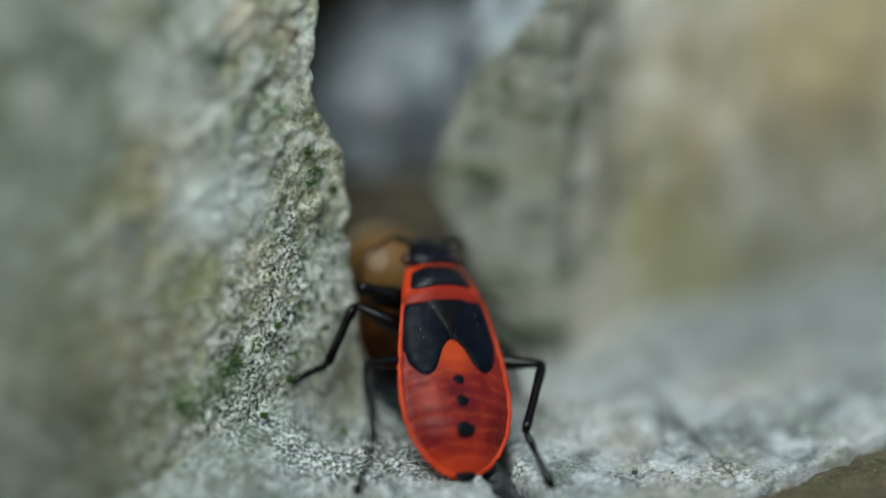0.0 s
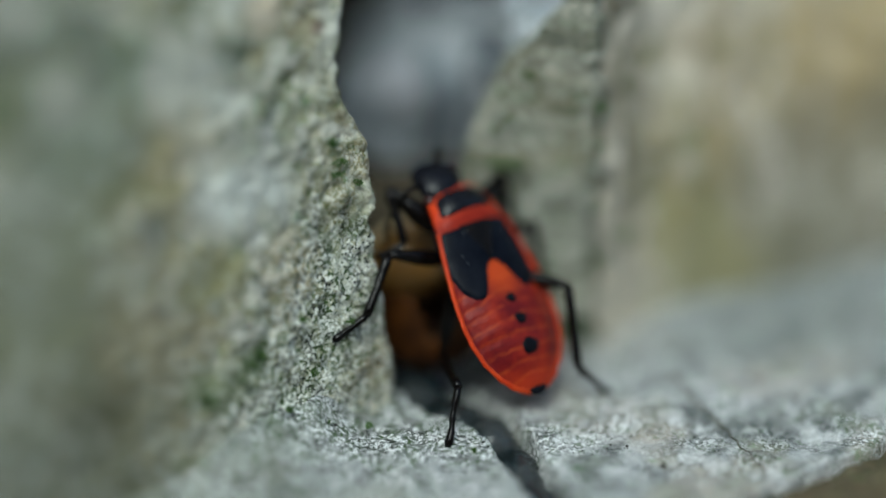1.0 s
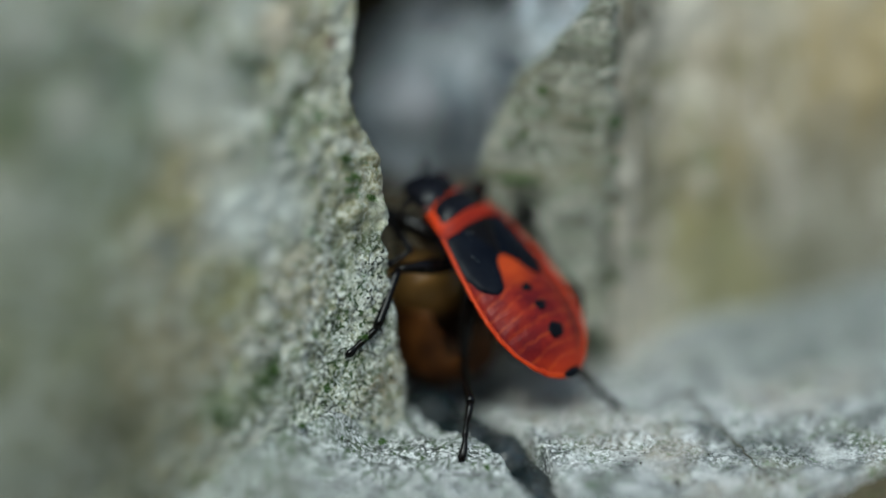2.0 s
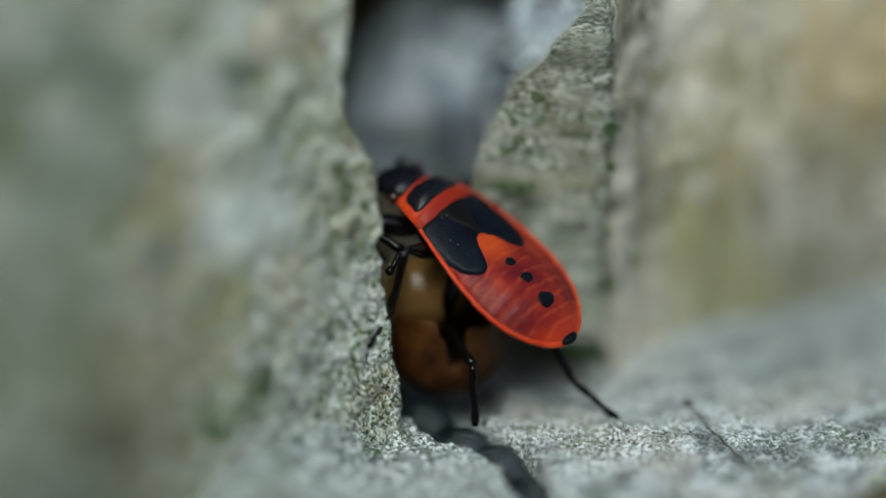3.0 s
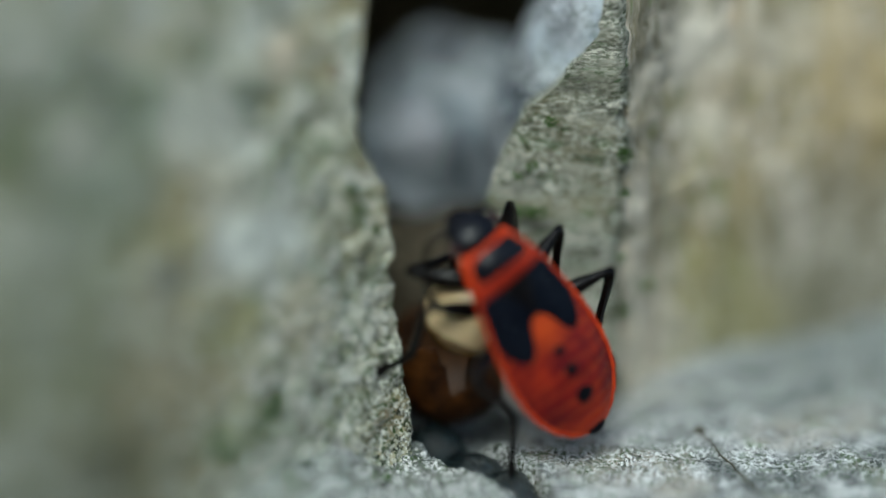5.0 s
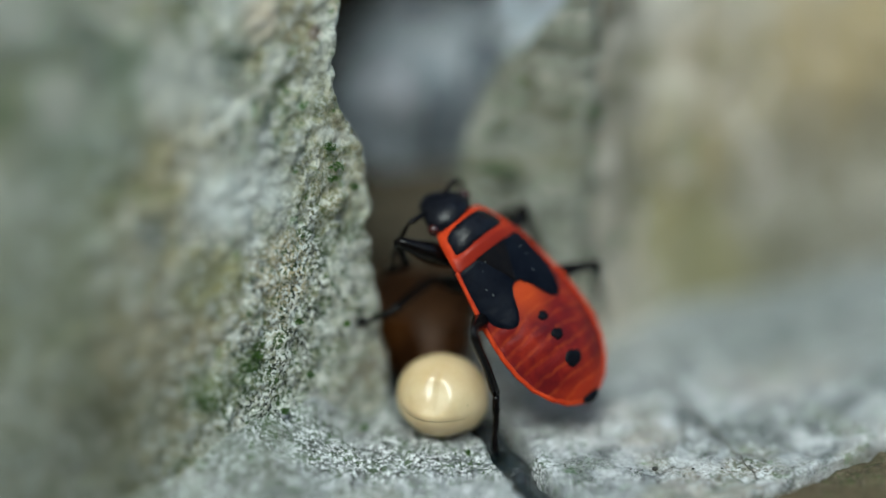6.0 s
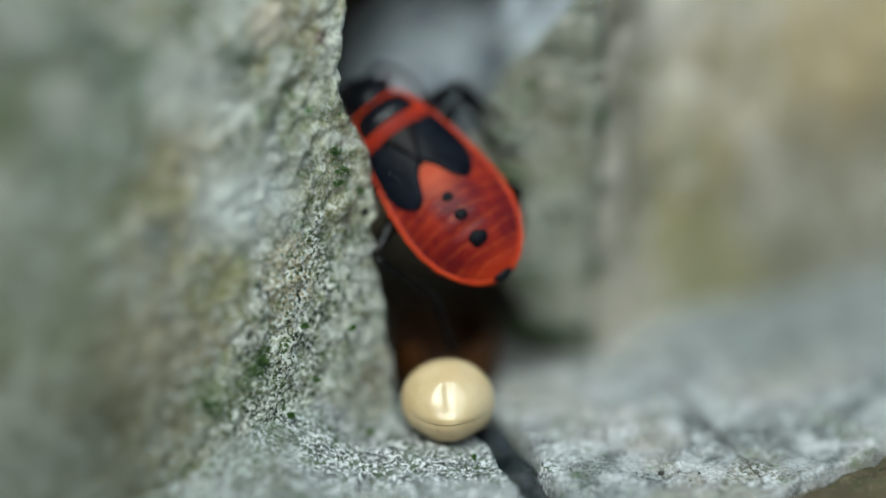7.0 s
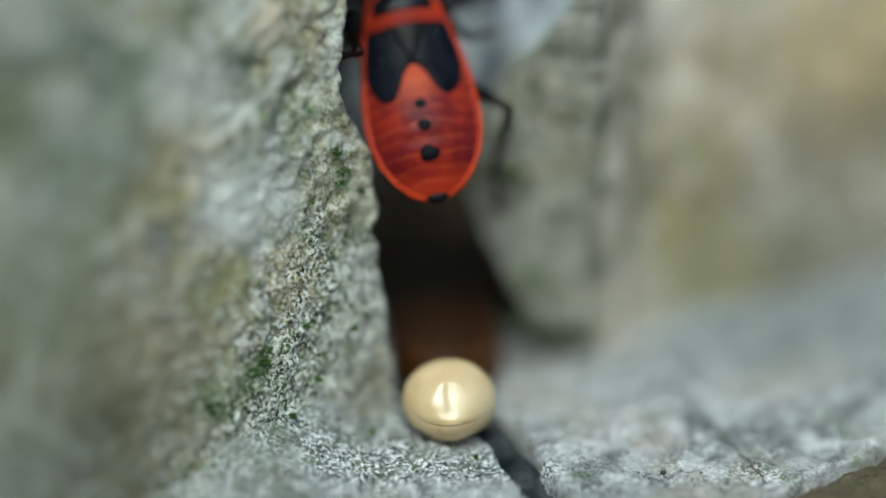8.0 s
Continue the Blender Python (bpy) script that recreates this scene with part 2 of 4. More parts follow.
M_GROUND = plain_material("leaf_mould_ground", (0.04, 0.03, 0.018), (0.12, 0.095, 0.05), 0.02, 0.9, 2.0, 0.2, 0.0, 8.0)


def abdomen_material():
    """Blood-red plates with orange seams and a brighter orange field behind the wing pads."""
    m, t, b = shader("banded_red_abdomen")
    v = coords(t)
    s = t.nodes.new("ShaderNodeSeparateXYZ")
    t.links.new(v, s.inputs[0])
    x2 = calc(t, 'MULTIPLY', s.outputs[0], s.outputs[0])
    wob = calc(t, 'MULTIPLY', calc(t, 'SUBTRACT', grain(t, v, 0.7, 3.0), 0.5), 0.7)
    yy = calc(t, 'ADD', calc(t, 'SUBTRACT', s.outputs[1], calc(t, 'MULTIPLY', x2, -0.05)), wob)
    wave = calc(t, 'SINE', calc(t, 'MULTIPLY', yy, 2 * math.pi / 0.52))
    seam = ramp(t, calc(t, 'MULTIPLY', calc(t, 'ADD', wave, 1.0), 0.5), (0.72, (0,)), (0.98, (1,)))
    seam = calc(t, 'MULTIPLY', seam, ramp(t, grain(t, v, 1.6, 2.0), (0.35, (0.0,)), (0.62, (1,))))
    deep = ramp(t, grain(t, v, 0.9, 4.0, 0.6), (0.28, (0.085, 0.007, 0.011)), (0.5, (0.16, 0.011, 0.011)), (0.74, (0.30, 0.024, 0.011)))
    field = calc(t, 'SUBTRACT', 1.0, calc(t, 'MULTIPLY', calc(t, 'POWER', calc(t, 'ADD', calc(t, 'MULTIPLY', x2, 1.3), calc(t, 'POWER', calc(t, 'SUBTRACT', s.outputs[1], 4.7), 2.0)), 0.5), 0.62))
    field = ramp(t, field, (0.12, (0,)), (0.75, (0.9,)))
    tail = ramp(t, calc(t, 'SUBTRACT', 1.0, calc(t, 'MULTIPLY', s.outputs[1], 0.85)), (0.1, (0,)), (0.7, (0.8,)))
    col = mix(t, field, deep, (0.50, 0.062, 0.012))
    col = mix(t, tail, col, (0.46, 0.04, 0.012))
    col = mix(t, calc(t, 'MULTIPLY', seam, 0.26), col, (0.58, 0.105, 0.02))
    t.links.new(col, b.inputs["Base Color"])
    b.inputs["Roughness"].default_value = 0.34
    b.inputs["Specular IOR Level"].default_value = 0.11
    bump(t, b, calc(t, 'ADD', calc(t, 'MULTIPLY', wave, -0.2), grain(t, v, 4.0, 3.0)), 0.05, 0.6)
    return m


M_ABDOMEN = abdomen_material()


def shield_material():
    """Orange-red, duller and darker in the band before the wing pads."""
    m, t, b = shader("red_shield")
    v = coords(t)
    s = t.nodes.new("ShaderNodeSeparateXYZ")
    t.links.new(v, s.inputs[0])
    side = calc(t, 'MULTIPLY', calc(t, 'ABSOLUTE', s.outputs[0]), 0.22)
    band = ramp(t, calc(t, 'SUBTRACT', calc(t, 'SUBTRACT', 7.6, s.outputs[1]), side), (0.2, (0,)), (0.6, (1,)))
    col = ramp(t, grain(t, v, 1.6, 3.0), (0.3, (0.50, 0.034, 0.009)), (0.7, (0.64, 0.066, 0.015)))
    col = mix(t, calc(t, 'MULTIPLY', band, 0.8), col, (0.21, 0.015, 0.010))
    t.links.new(col, b.inputs["Base Color"])
    b.inputs["Roughness"].default_value = 0.32
    b.inputs["Specular IOR Level"].default_value = 0.11
    bump(t, b, grain(t, v, 5.0, 3.0), 0.03, 0.5)
    return m


M_SHIELD = shield_material()


def seed_material():
    m, t, b = shader("glossy_cream_seed")
    v = coords(t)
    col = ramp(t, grain(t, v, 0.5, 4.0, 0.6), (0.3, (0.66, 0.47, 0.24)), (0.7, (0.80, 0.64, 0.38)))
    s = t.nodes.new("ShaderNodeSeparateXYZ")
    t.links.new(v, s.inputs[0])
    fleck = ramp(t, grain(t, v, 2.6, 1.0), (0.2, (1,)), (0.25, (0,)))
    col = mix(t, calc(t, 'MULTIPLY', fleck, 0.7), col, (0.25, 0.16, 0.08))
    # Amber rear: its darkness paints in the shade under the bug and in the husk.
    rear = calc(t, 'ADD', calc(t, 'ADD', calc(t, 'MULTIPLY', s.outputs[1], 0.9), calc(t, 'MULTIPLY', s.outputs[2], -0.5)), calc(t, 'MULTIPLY', calc(t, 'SUBTRACT', grain(t, v, 0.9, 3.0), 0.5), 0.6))
    col = mix(t, ramp(t, calc(t, 'ADD', rear, 0.6), (0.75, (0,)), (1.5, (1,))), col, (0.20, 0.105, 0.03))
    line = calc(t, 'ABSOLUTE', calc(t, 'SUBTRACT', s.outputs[2], calc(t, 'MULTIPLY', calc(t, 'SUBTRACT', grain(t, v, 1.5, 2.0), 0.5), 0.08)))
    seam = ramp(t, line, (0.0, (1,)), (0.022, (0,)))
    front = ramp(t, calc(t, 'MULTIPLY', s.outputs[1], -0.6), (0.55, (0,)), (0.9, (1,)))
    col = mix(t, calc(t, 'MULTIPLY', calc(t, 'MULTIPLY', seam, front), 0.4), col, (0.36, 0.25, 0.13))
    t.links.new(col, b.inputs["Base Color"])
    b.inputs["Roughness"].default_value = 0.19
    b.inputs["Specular IOR Level"].default_value = 0.55
    b.inputs["Subsurface Weight"].default_value = 0.12
    b.inputs["Subsurface Radius"].default_value = (0.0006, 0.0004, 0.0002)
    bump(t, b, grain(t, v, 1.2, 4.0), 0.05, 0.4)
    return m


M_SEED = seed_material()


# ---- mesh helpers ----
def mesh_of(name, verts, faces, material, smooth=True):
    me = bpy.data.meshes.new(name)
    me.from_pydata([(x * MM, y * MM, z * MM) for x, y, z in verts], [], faces)
    me.polygons.foreach_set("use_smooth", [smooth] * len(me.polygons))
    me.materials.append(material)
    me.update()
    return me


def part(name, me, parent, label=""):
    ob = new(name, me)
    ob.parent = parent
    return tagged(ob, label)


def curve_at(points, v):
    """Smooth value at v along (place, value) points."""
    if v <= points[0][0]:
        return points[0][1]
    for (a, p), (b, q) in zip(points, points[1:]):
        if v <= b:
            k = (v - a) / (b - a)
            return p + (q - p) * k * k * (3 - 2 * k)
    return points[-1][1]


def line_at(points, v):
    if v <= points[0][0]:
        return points[0][1]
    for (a, p), (b, q) in zip(points, points[1:]):
        if v <= b:
            return p + (q - p) * (v - a) / (b - a)
    return points[-1][1]


TWIST = Euler((0.61, 1.13, 0.37)).to_matrix()


def n3(x, y, z, size, seed=0.0):
    p = TWIST @ Vector((x, y, z)) / size
    return noise.noise(p + Vector((seed, -seed * 0.37, seed * 1.71)), noise_basis='PERLIN_NEW')


def rough(x, y, z, seed, levels):
    return sum(a * n3(x, y, z, s, seed + i * 7.3) for i, (s, a) in enumerate(levels))


def steps(*spans):
    """Grid lines: spans of (start, end, step)."""
    out = []
    for a, b, s in spans:
        n = max(1, round(abs(b - a) / s))
        out += [a + (b - a) * i / n for i in range(n)]
    return out + [spans[-1][1]]


def grid_faces(nu, nv, wrap=False):
    f = []
    for j in range(nv - 1):
        for i in range(nu if wrap else nu - 1):
            k = (i + 1) % nu
            f.append((j * nu + i, j * nu + k, (j + 1) * nu + k, (j + 1) * nu + i))
    return f


def tube(path, radii, sides=10, closed_ends=True, squash=1.0):
    """Verts and faces of a swept round tube along a path of points."""
    pts = [Vector(p) for p in path]
    verts, up = [], Vector((0.13, 0.31, 0.94))
    for i, p in enumerate(pts):
        d = (pts[min(i + 1, len(pts) - 1)] - pts[max(i - 1, 0)]).normalized()
        a = d.cross(up).normalized()
        b = a.cross(d).normalized()
        up = b
        for k in range(sides):
            w = 2 * math.pi * k / sides
            verts.append(tuple(p + (a * math.cos(w) + b * math.sin(w) * squash) * radii[i]))
    faces = grid_faces(sides, len(pts), True)
    if closed_ends:
        faces.append(tuple(reversed(range(sides))))
        faces.append(tuple(range(len(verts) - sides, len(verts))))
    return verts, faces


# ---- the rocks ----
LEFT_EDGE = ((-4, -1.7), (0.7, -1.76), (1.64, -1.78), (2.44, -1.96), (3.72, -2.08), (5.04, -2.32), (6.32, -2.48), (7.0, -2.56), (7.2, -2.50),
             (7.56, -2.36), (8.27, -2.50), (9.21, -2.58), (10.02, -2.76), (10.9, -3.22), (11.91, -3.62), (13.33, -3.72), (14.3, -3.62),
             (15.45, -3.42), (19, -3.1), (30, -4.5))


def left_face(x, z):
    return 0.7 * x + 0.234 * z + 4.17 + 0.16 * min(0.0, max(-12.0, x + 2.5))


def hollow(x, y, z):
    """Round weathering pits of uneven size."""
    out = 0.0
    for size, deep, few in ((1.9, 0.20, 0.26), (0.8, 0.04, 0.22)):
        d = noise.voronoi(TWIST @ Vector((x, y, z)) / size)[0][0]
        if n3(x, y, z, size * 3.0, 50.0 + size) > few:
            out += deep * max(0.0, 1 - (d / 0.42) ** 2)
    return out


def left_rock():
    """A tall limestone block: a leaning face, a ragged upright edge and a side that runs back into the gap."""
    dist = [30, 26, 23, 21] + steps((19, 9.4, 0.22), (9.4, 3.0, 0.11), (3.0, 0.34, 0.07))
    zs = steps((-4, 0, 0.3), (0, 16.6, 0.075), (16.6, 30, 1.0))
    r, back = 0.34, [0.25, 0.5, 0.9, 1.4, 2, 3, 4.5, 7, 11, 16, 22]
    verts = []
    for z in zs:
        xe = line_at(LEFT_EDGE, z)
        ring = []
        for d in dist:
            ring.append((xe - d, left_face(xe - d, z), d))
        for k in range(1, 9):
            w = math.pi / 2 * k / 8
            ring.append((xe - r + r * math.sin(w), left_face(xe - r, z) + r * (1 - math.cos(w)), r * (1 - math.sin(w))))
        ye = left_face(xe - r, z) + r
        for s in back:
            ring.append((xe - 0.30 * s, ye + s, 0.0))
        ring.append((xe - 14, ye + 24, 30))
        ring.append((xe - 30, ye + 20, 30))
        for x, y, d in ring:
            near = 1.0 if d < 9.4 else 0.0
            h = rough(x, y, z, 3.1, ((6.5, 0.3), (2.6, 0.16), (0.9, 0.065)))
            fine = near * curve_at(((8.5, 1.0), (11.0, 0.45)), z) * rough(x, y, z, 9.7, ((0.4, 0.04), (0.19, 0.035)))
            pit = hollow(x, y, z)
            h += 0.3 * math.exp(-(math.hypot(x + 3.6, z - 8.15) / 0.42) ** 4)
            keep = min(1.0, 0.2 + d / 1.8)
            e = 0.16 * n3(x, y, z, 0.55, 15) + 0.08 * n3(x, y, z, 0.2, 25)
            verts.append((x + e - 0.3 * pit * keep, y - (h - pit) * keep - fine - 0.3 * e, z + 0.1 * h * keep))
    n = len(dist) + 8 + len(back) + 2
    faces = grid_faces(n, len(zs), True)
    faces.append(tuple(reversed(range(n))))
    faces.append(tuple(range(len(verts) - n, len(verts))))
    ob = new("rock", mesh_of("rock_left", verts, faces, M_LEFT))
    return tagged(ob, "tall grey-green lichened limestone block with a ragged upright edge", "rock")


CRACK = ((-2.4, 7.2), (-1.3, 5.9), (-0.65, 4.5), (0.28, 3.15), (1.15, 2.42), (1.88, 1.68), (2.6, 0.4), (2.95, -1.3), (3.6, -3.1), (4.6, -5.6), (7.5, -12.0))
CRACK_WIDE = (0.9, 1.0, 1.1, 1.12, 1.02, 0.9, 0.8, 0.76, 0.76, 0.8, 0.8)
HAIRLINE = ((-2.95, 2.95), (-2.6, 2.78), (-2.09, 2.56), (-1.65, 2.62), (-1.39, 2.8), (-0.9, 3.2))


def crack_gap(x, y):
    """Distance from the crack's middle line, over its half width there."""
    best = 99.0
    for (ax, ay), (bx, by), wa, wb in zip(CRACK, CRACK[1:], CRACK_WIDE, CRACK_WIDE[1:]):
        dx, dy = bx - ax, by - ay
        k = max(0.0, min(1.0, ((x - ax) * dx + (y - ay) * dy) / (dx * dx + dy * dy)))
        d = math.hypot(x - ax - k * dx, y - ay - k * dy) / (wa + (wb - wa) * k)
        best = min(best, d)
    return best


FRONT = ((-40, -15.0), (9.0, -4.9), (10.0, -4.25), (11.4, -3.2), (12.9, -2.05), (14.5, -0.9), (16.1, 0.25), (17.25, 1.1), (24, 8), (40, 24))


def fissure(x, y):
    """Distance from the hairline crack beside the tall block."""
    best = 9.0
    if -3.4 < x < -0.5 and 2.0 < y < 3.8:
        for (ax, ay), (bx, by) in zip(HAIRLINE, HAIRLINE[1:]):
            dx, dy = bx - ax, by - ay
            k = max(0.0, min(1.0, ((x - ax) * dx + (y - ay) * dy) / (dx * dx + dy * dy)))
            best = min(best, math.hypot(x - ax - k * dx, y - ay - k * dy))
    return best



def ledge_height(x, y, fine=True):
    h = rough(x, y, 0, 21.0, ((6.0, 0.2), (2.2, 0.16), (0.9, 0.13)))
    if fine:
        h += rough(x, y, 0, 33.0, ((0.4, 0.08), (0.18, 0.04), (0.1, 0.02)))
    h += 0.03 * max(0.0, x - 12)
    # banked up against the tall block
    d = left_face(min(x, -1.6), 0.5) - y
    h += 1.5 * math.exp(-max(0.0, d) / 1.9) * curve_at(((-10.0, 0.3), (-6.0, 1.0), (-4.6, 1.0), (-2.7, 0.1)), x)
    # a hollow in the gap behind
    h -= 1.5 * curve_at(((3.8, 0.0), (5.6, 1.0)), y) * curve_at(((-3.5, 0.0), (-2.2, 1.0), (1.1, 1.0), (2.3, 0.0)), x)
    g = crack_gap(x + 0.12 * n3(x, y, 0, 0.5, 3), y + 0.12 * n3(x, y, 0, 0.5, 5))
    h -= 1.5 * curve_at(((0.72, 1.0), (1.05, 0.0)), g)
    h -= 0.4 * math.exp(-(fissure(x + 0.1 * n3(x, y, 0, 0.4, 7), y + 0.1 * n3(x, y, 0, 0.4, 9)) / 0.075) ** 2)
    # the crevice along the slab's foot
    h -= 1.4 * math.exp(-((y - 8.3 - 0.3 * max(0.0, x - 5.5)) / 0.95) ** 2) * curve_at(((1.5, 0.0), (2.5, 1.0), (4.6, 1.0), (6.5, 0.4), (9.0, 0.15)), x)
    h -= 1.2 * curve_at(((7.6, 0.0), (8.4, 1.0)), y) * curve_at(((1.4, 0.0), (2.2, 1.0), (4.4, 1.0), (5.4, 0.0)), x)
    # the broken front edge
    e = y - line_at(FRONT, x) + 0.35 * n3(x, y, 0, 1.1, 8) + 0.12 * n3(x, y, 0, 0.35, 4)
    h -= 6.0 * curve_at(((-0.11, 1.0), (0.0, 0.03), (0.3, 0.0)), e)
    return h


def ledge():
    xs = steps((-32, -10, 1.0), (-10, -7.5, 0.15), (-7.5, 13, 0.085), (13, 18, 0.15), (18, 36, 1.2))
    ys = steps((-16, -6, 0.6), (-6, -4.4, 0.2), (-4.4, 5.0, 0.085), (5.0, 10.5, 0.16), (10.5, 34, 0.8))
    verts = [(x, y, ledge_height(x, y)) for y in ys for x in xs]
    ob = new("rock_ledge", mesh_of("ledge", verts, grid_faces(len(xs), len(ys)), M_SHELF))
    return tagged(ob, "pale grey weathered limestone ledge split by a dark crack", "rock ledge", kind="structure")


def lower_stone():
    """The brown stone that butts against the ledge's broken edge, a little lower."""
    xs, ys = steps((6, 18, 0.12), (18, 36, 1.0)), steps((-18, -7, 0.5), (-7, 8, 0.12), (8, 26, 0.8))
    verts = []
    for y in ys:
        for x in xs:
            e = line_at(FRONT, x) - y - 0.42 - 0.35 * n3(x, y, 0, 1.1, 8) - 0.12 * n3(x, y, 0, 0.35, 4) + 0.1 * n3(x, y, 0, 0.5, 73)
            z = -0.06 + 0.03 * max(0.0, x - 12) + rough(x, y, 0, 81.0, ((3.0, 0.2), (1.1, 0.16), (0.45, 0.12), (0.2, 0.06)))
            verts.append((x, y, z - 5.0 * curve_at(((0.0, 1.0), (0.12, 0.06), (0.4, 0.0)), e)))
    ob = new("rock", mesh_of("rock_lower", verts, grid_faces(len(xs), len(ys)), M_BROWN))
    return tagged(ob, "dark brown crumbly stone below the ledge's broken edge", "rock")


SLAB_EDGE = ((-3, 5.3), (-0.03, 4.71), (1.23, 3.46), (3.02, 2.51), (4.69, 1.64), (6.02, 0.94), (6.91, 0.6), (7.96, 0.87), (9.35, 1.4),
             (10.66, 1.9), (10.95, 2.07), (11.97, 3.19), (13.33, 4.33), (14.33, 4.95), (16.56, 5.2), (26.91, 5.3))


def block(name, me_name, edge, face, x_end, z_end, material, label, seed, amount, lean=0.35):
    """A rock with its ragged edge at the left, a face towards the light and a right end."""
    n_front = 90
    zs = steps((-3, 0, 0.4), (0, 15, 0.14), (15, z_end, 0.8))
    back = [0.3, 0.7, 1.2, 2, 3.5, 6, 10, 16]
    verts = []
    for z in zs:
        xe = line_at(edge, z)
        ring = [(xe + lean * s, face(xe, z) + 0.25 + s, 0.0) for s in reversed(back)]
        for k in range(9):
            w = math.pi / 2 * k / 8
            ring.append((xe + 0.25 * (1 - math.sin(w)), face(xe, z) + 0.25 * (1 - math.sin(w)), 0.1))
        end = x_end + 0.3 * n3(z, seed, 0, 1.6) + 0.14 * n3(z, seed, 3, 0.5)
        for i in range(1, n_front + 1):
            x = xe + (end - xe) * i / n_front
            y = face(x, z) + 0.5 * max(0.0, 1 - (end - x) / 0.45) ** 2
            ring.append((x, y, min(1.0, (x - xe) / 1.2)))
        ring.append((x_end, face(x_end, z) + 3, 0.3))
        ring.append((x_end, face(x_end, z) + 18, 0.3))
        for x, y, d in ring:
            h = rough(x, y, z * 0.8, seed, ((4.0, amount), (1.5, amount * 0.45), (0.6, amount * 0.2), (0.25, 0.04)))
            e = 0.22 * n3(x, y, z, 1.4, seed + 6) + 0.13 * n3(x, y, z, 0.6, seed + 2) + 0.06 * n3(x, y, z, 0.22, seed + 4)
            verts.append((x + e, y - h * (0.3 + 0.7 * d), z + 0.2 * h))
    n = len(back) + 9 + n_front + 2
    faces = grid_faces(n, len(zs), True)
    faces.append(tuple(reversed(range(n))))
    faces.append(tuple(range(len(verts) - n, len(verts))))
    return tagged(new(name, mesh_of(me_name, verts, faces, material)), label, "rock")


def boulder(name, me_name, centre, size, material, label, seed, amount=0.22, turn=0.0):
    """A broken, lumpy stone."""
    bm = bmesh.new()
    bmesh.ops.create_icosphere(bm, subdivisions=6, radius=1.0)
    verts = []
    ct, st = math.cos(turn), math.sin(turn)
    for v in bm.verts:
        p = v.co.normalized()
        k = 1 + rough(p.x, p.y, p.z, seed, ((1.1, amount), (0.5, amount * 0.5), (0.22, amount * 0.2), (0.09, amount * 0.08)))
        q = Vector([math.copysign(abs(c) ** 0.8, c) for c in p]) * k
        x, y, z = q.x * size[0], q.y * size[1], q.z * size[2]
        verts.append((centre[0] + x * ct - z * st, centre[1] + y, centre[2] + x * st + z * ct))
    faces = [[v.index for v in f.verts] for f in bm.faces]
    bm.free()
    return tagged(new(name, mesh_of(me_name, verts, faces, material)), label, "rock")


def root_in_crack():
    path, radii = [], []
    n = 120
    for i in range(n + 1):
        f = 0.12 + 0.80 * i / n
        k = f * (len(CRACK) - 1)
        a = min(int(k), len(CRACK) - 2)
        u = k - a
        p0, p1, p2, p3 = (Vector(CRACK[max(0, min(len(CRACK) - 1, a + o))]) for o in (-1, 0, 1, 2))
        p = 0.5 * ((2 * p1) + (p2 - p0) * u + (2 * p0 - 5 * p1 + 4 * p2 - p3) * u * u + (3 * p1 - p0 - 3 * p2 + p3) * u ** 3)
        path.append((p.x, p.y, -1.0 + 0.12 * math.sin(i * 0.25)))
        radii.append((0.72 + 0.26 * curve_at(((0.9, 0.0), (2.2, 1.0)), p.y)) * (1 + 0.1 * n3(i * 0.13, 0, 0, 1.0)))
    v, f = tube(path, radii, 20)
    v = [(x + 0.07 * n3(x, y, z, 0.3, 2), y + 0.07 * n3(x, y, z, 0.3, 4), z + 0.1 * n3(x, y, z, 0.25, 6)) for x, y, z in v]
    return tagged(new("root", mesh_of("root", v, f, M_ROOT)), "damp black ridged root wedged in the rock crack", "root")


def rootlet():
    pts = ((8.62, 5.02), (9.02, 3.95), (9.72, 2.38), (10.1, 1.6), (10.45, 0.85), (10.75, 0.05), (11.25, -1.2), (11.6, -2.2))
    path, radii = [], []
    for i in range(57):
        k = i / 8
        a = min(int(k), 6)
        u = k - a
        x = pts[a][0] + (pts[a + 1][0] - pts[a][0]) * u
        y = pts[a][1] + (pts[a + 1][1] - pts[a][1]) * u
        path.append((x + 0.05 * math.sin(i * 0.9), y, ledge_height(x, y, False) + 0.03))
        radii.append(0.042 - 0.0004 * i)
    radii[0], radii[1], radii[2] = 0.12, 0.22, 0.2
    v, f = tube(path, radii, 8)
    return tagged(new("rootlet", mesh_of("rootlet", v, f, M_TWIG)), "thin dark grey-brown dry rootlet lying on the ledge", "rootlet")


def grit():
    """Loose dark crumbs on the ledge."""
    rng = random.Random(11)
    verts, faces = [], []
    spots = [(rng.uniform(-6, 13), rng.uniform(-4, 4.5), rng.uniform(0.025, 0.065)) for _ in range(300)]
    for x, y, s in spots:
        if crack_gap(x, y) < 1.3 or y < line_at(FRONT, x) + 0.4:
            continue
        z = ledge_height(x, y)
        base = len(verts)
        for dx, dy, dz in ((1, 0, 0), (-1, 0, 0), (0, 1, 0), (0, -1, 0), (0, 0, 1), (0, 0, -1)):
            k = s * rng.uniform(0.6, 1.3)
            verts.append((x + dx * k, y + dy * k, z + s * 0.4 + dz * k))
        for a, b, c in ((0, 2, 4), (2, 1, 4), (1, 3, 4), (3, 0, 4), (2, 0, 5), (1, 2, 5), (3, 1, 5), (0, 3, 5)):
            faces.append((base + a, base + b, base + c))
    return tagged(new("grit", mesh_of("grit", verts, faces, M_GRIT, False)), "scattered dark mineral crumbs on the pale ledge", "grit", kind="stuff")


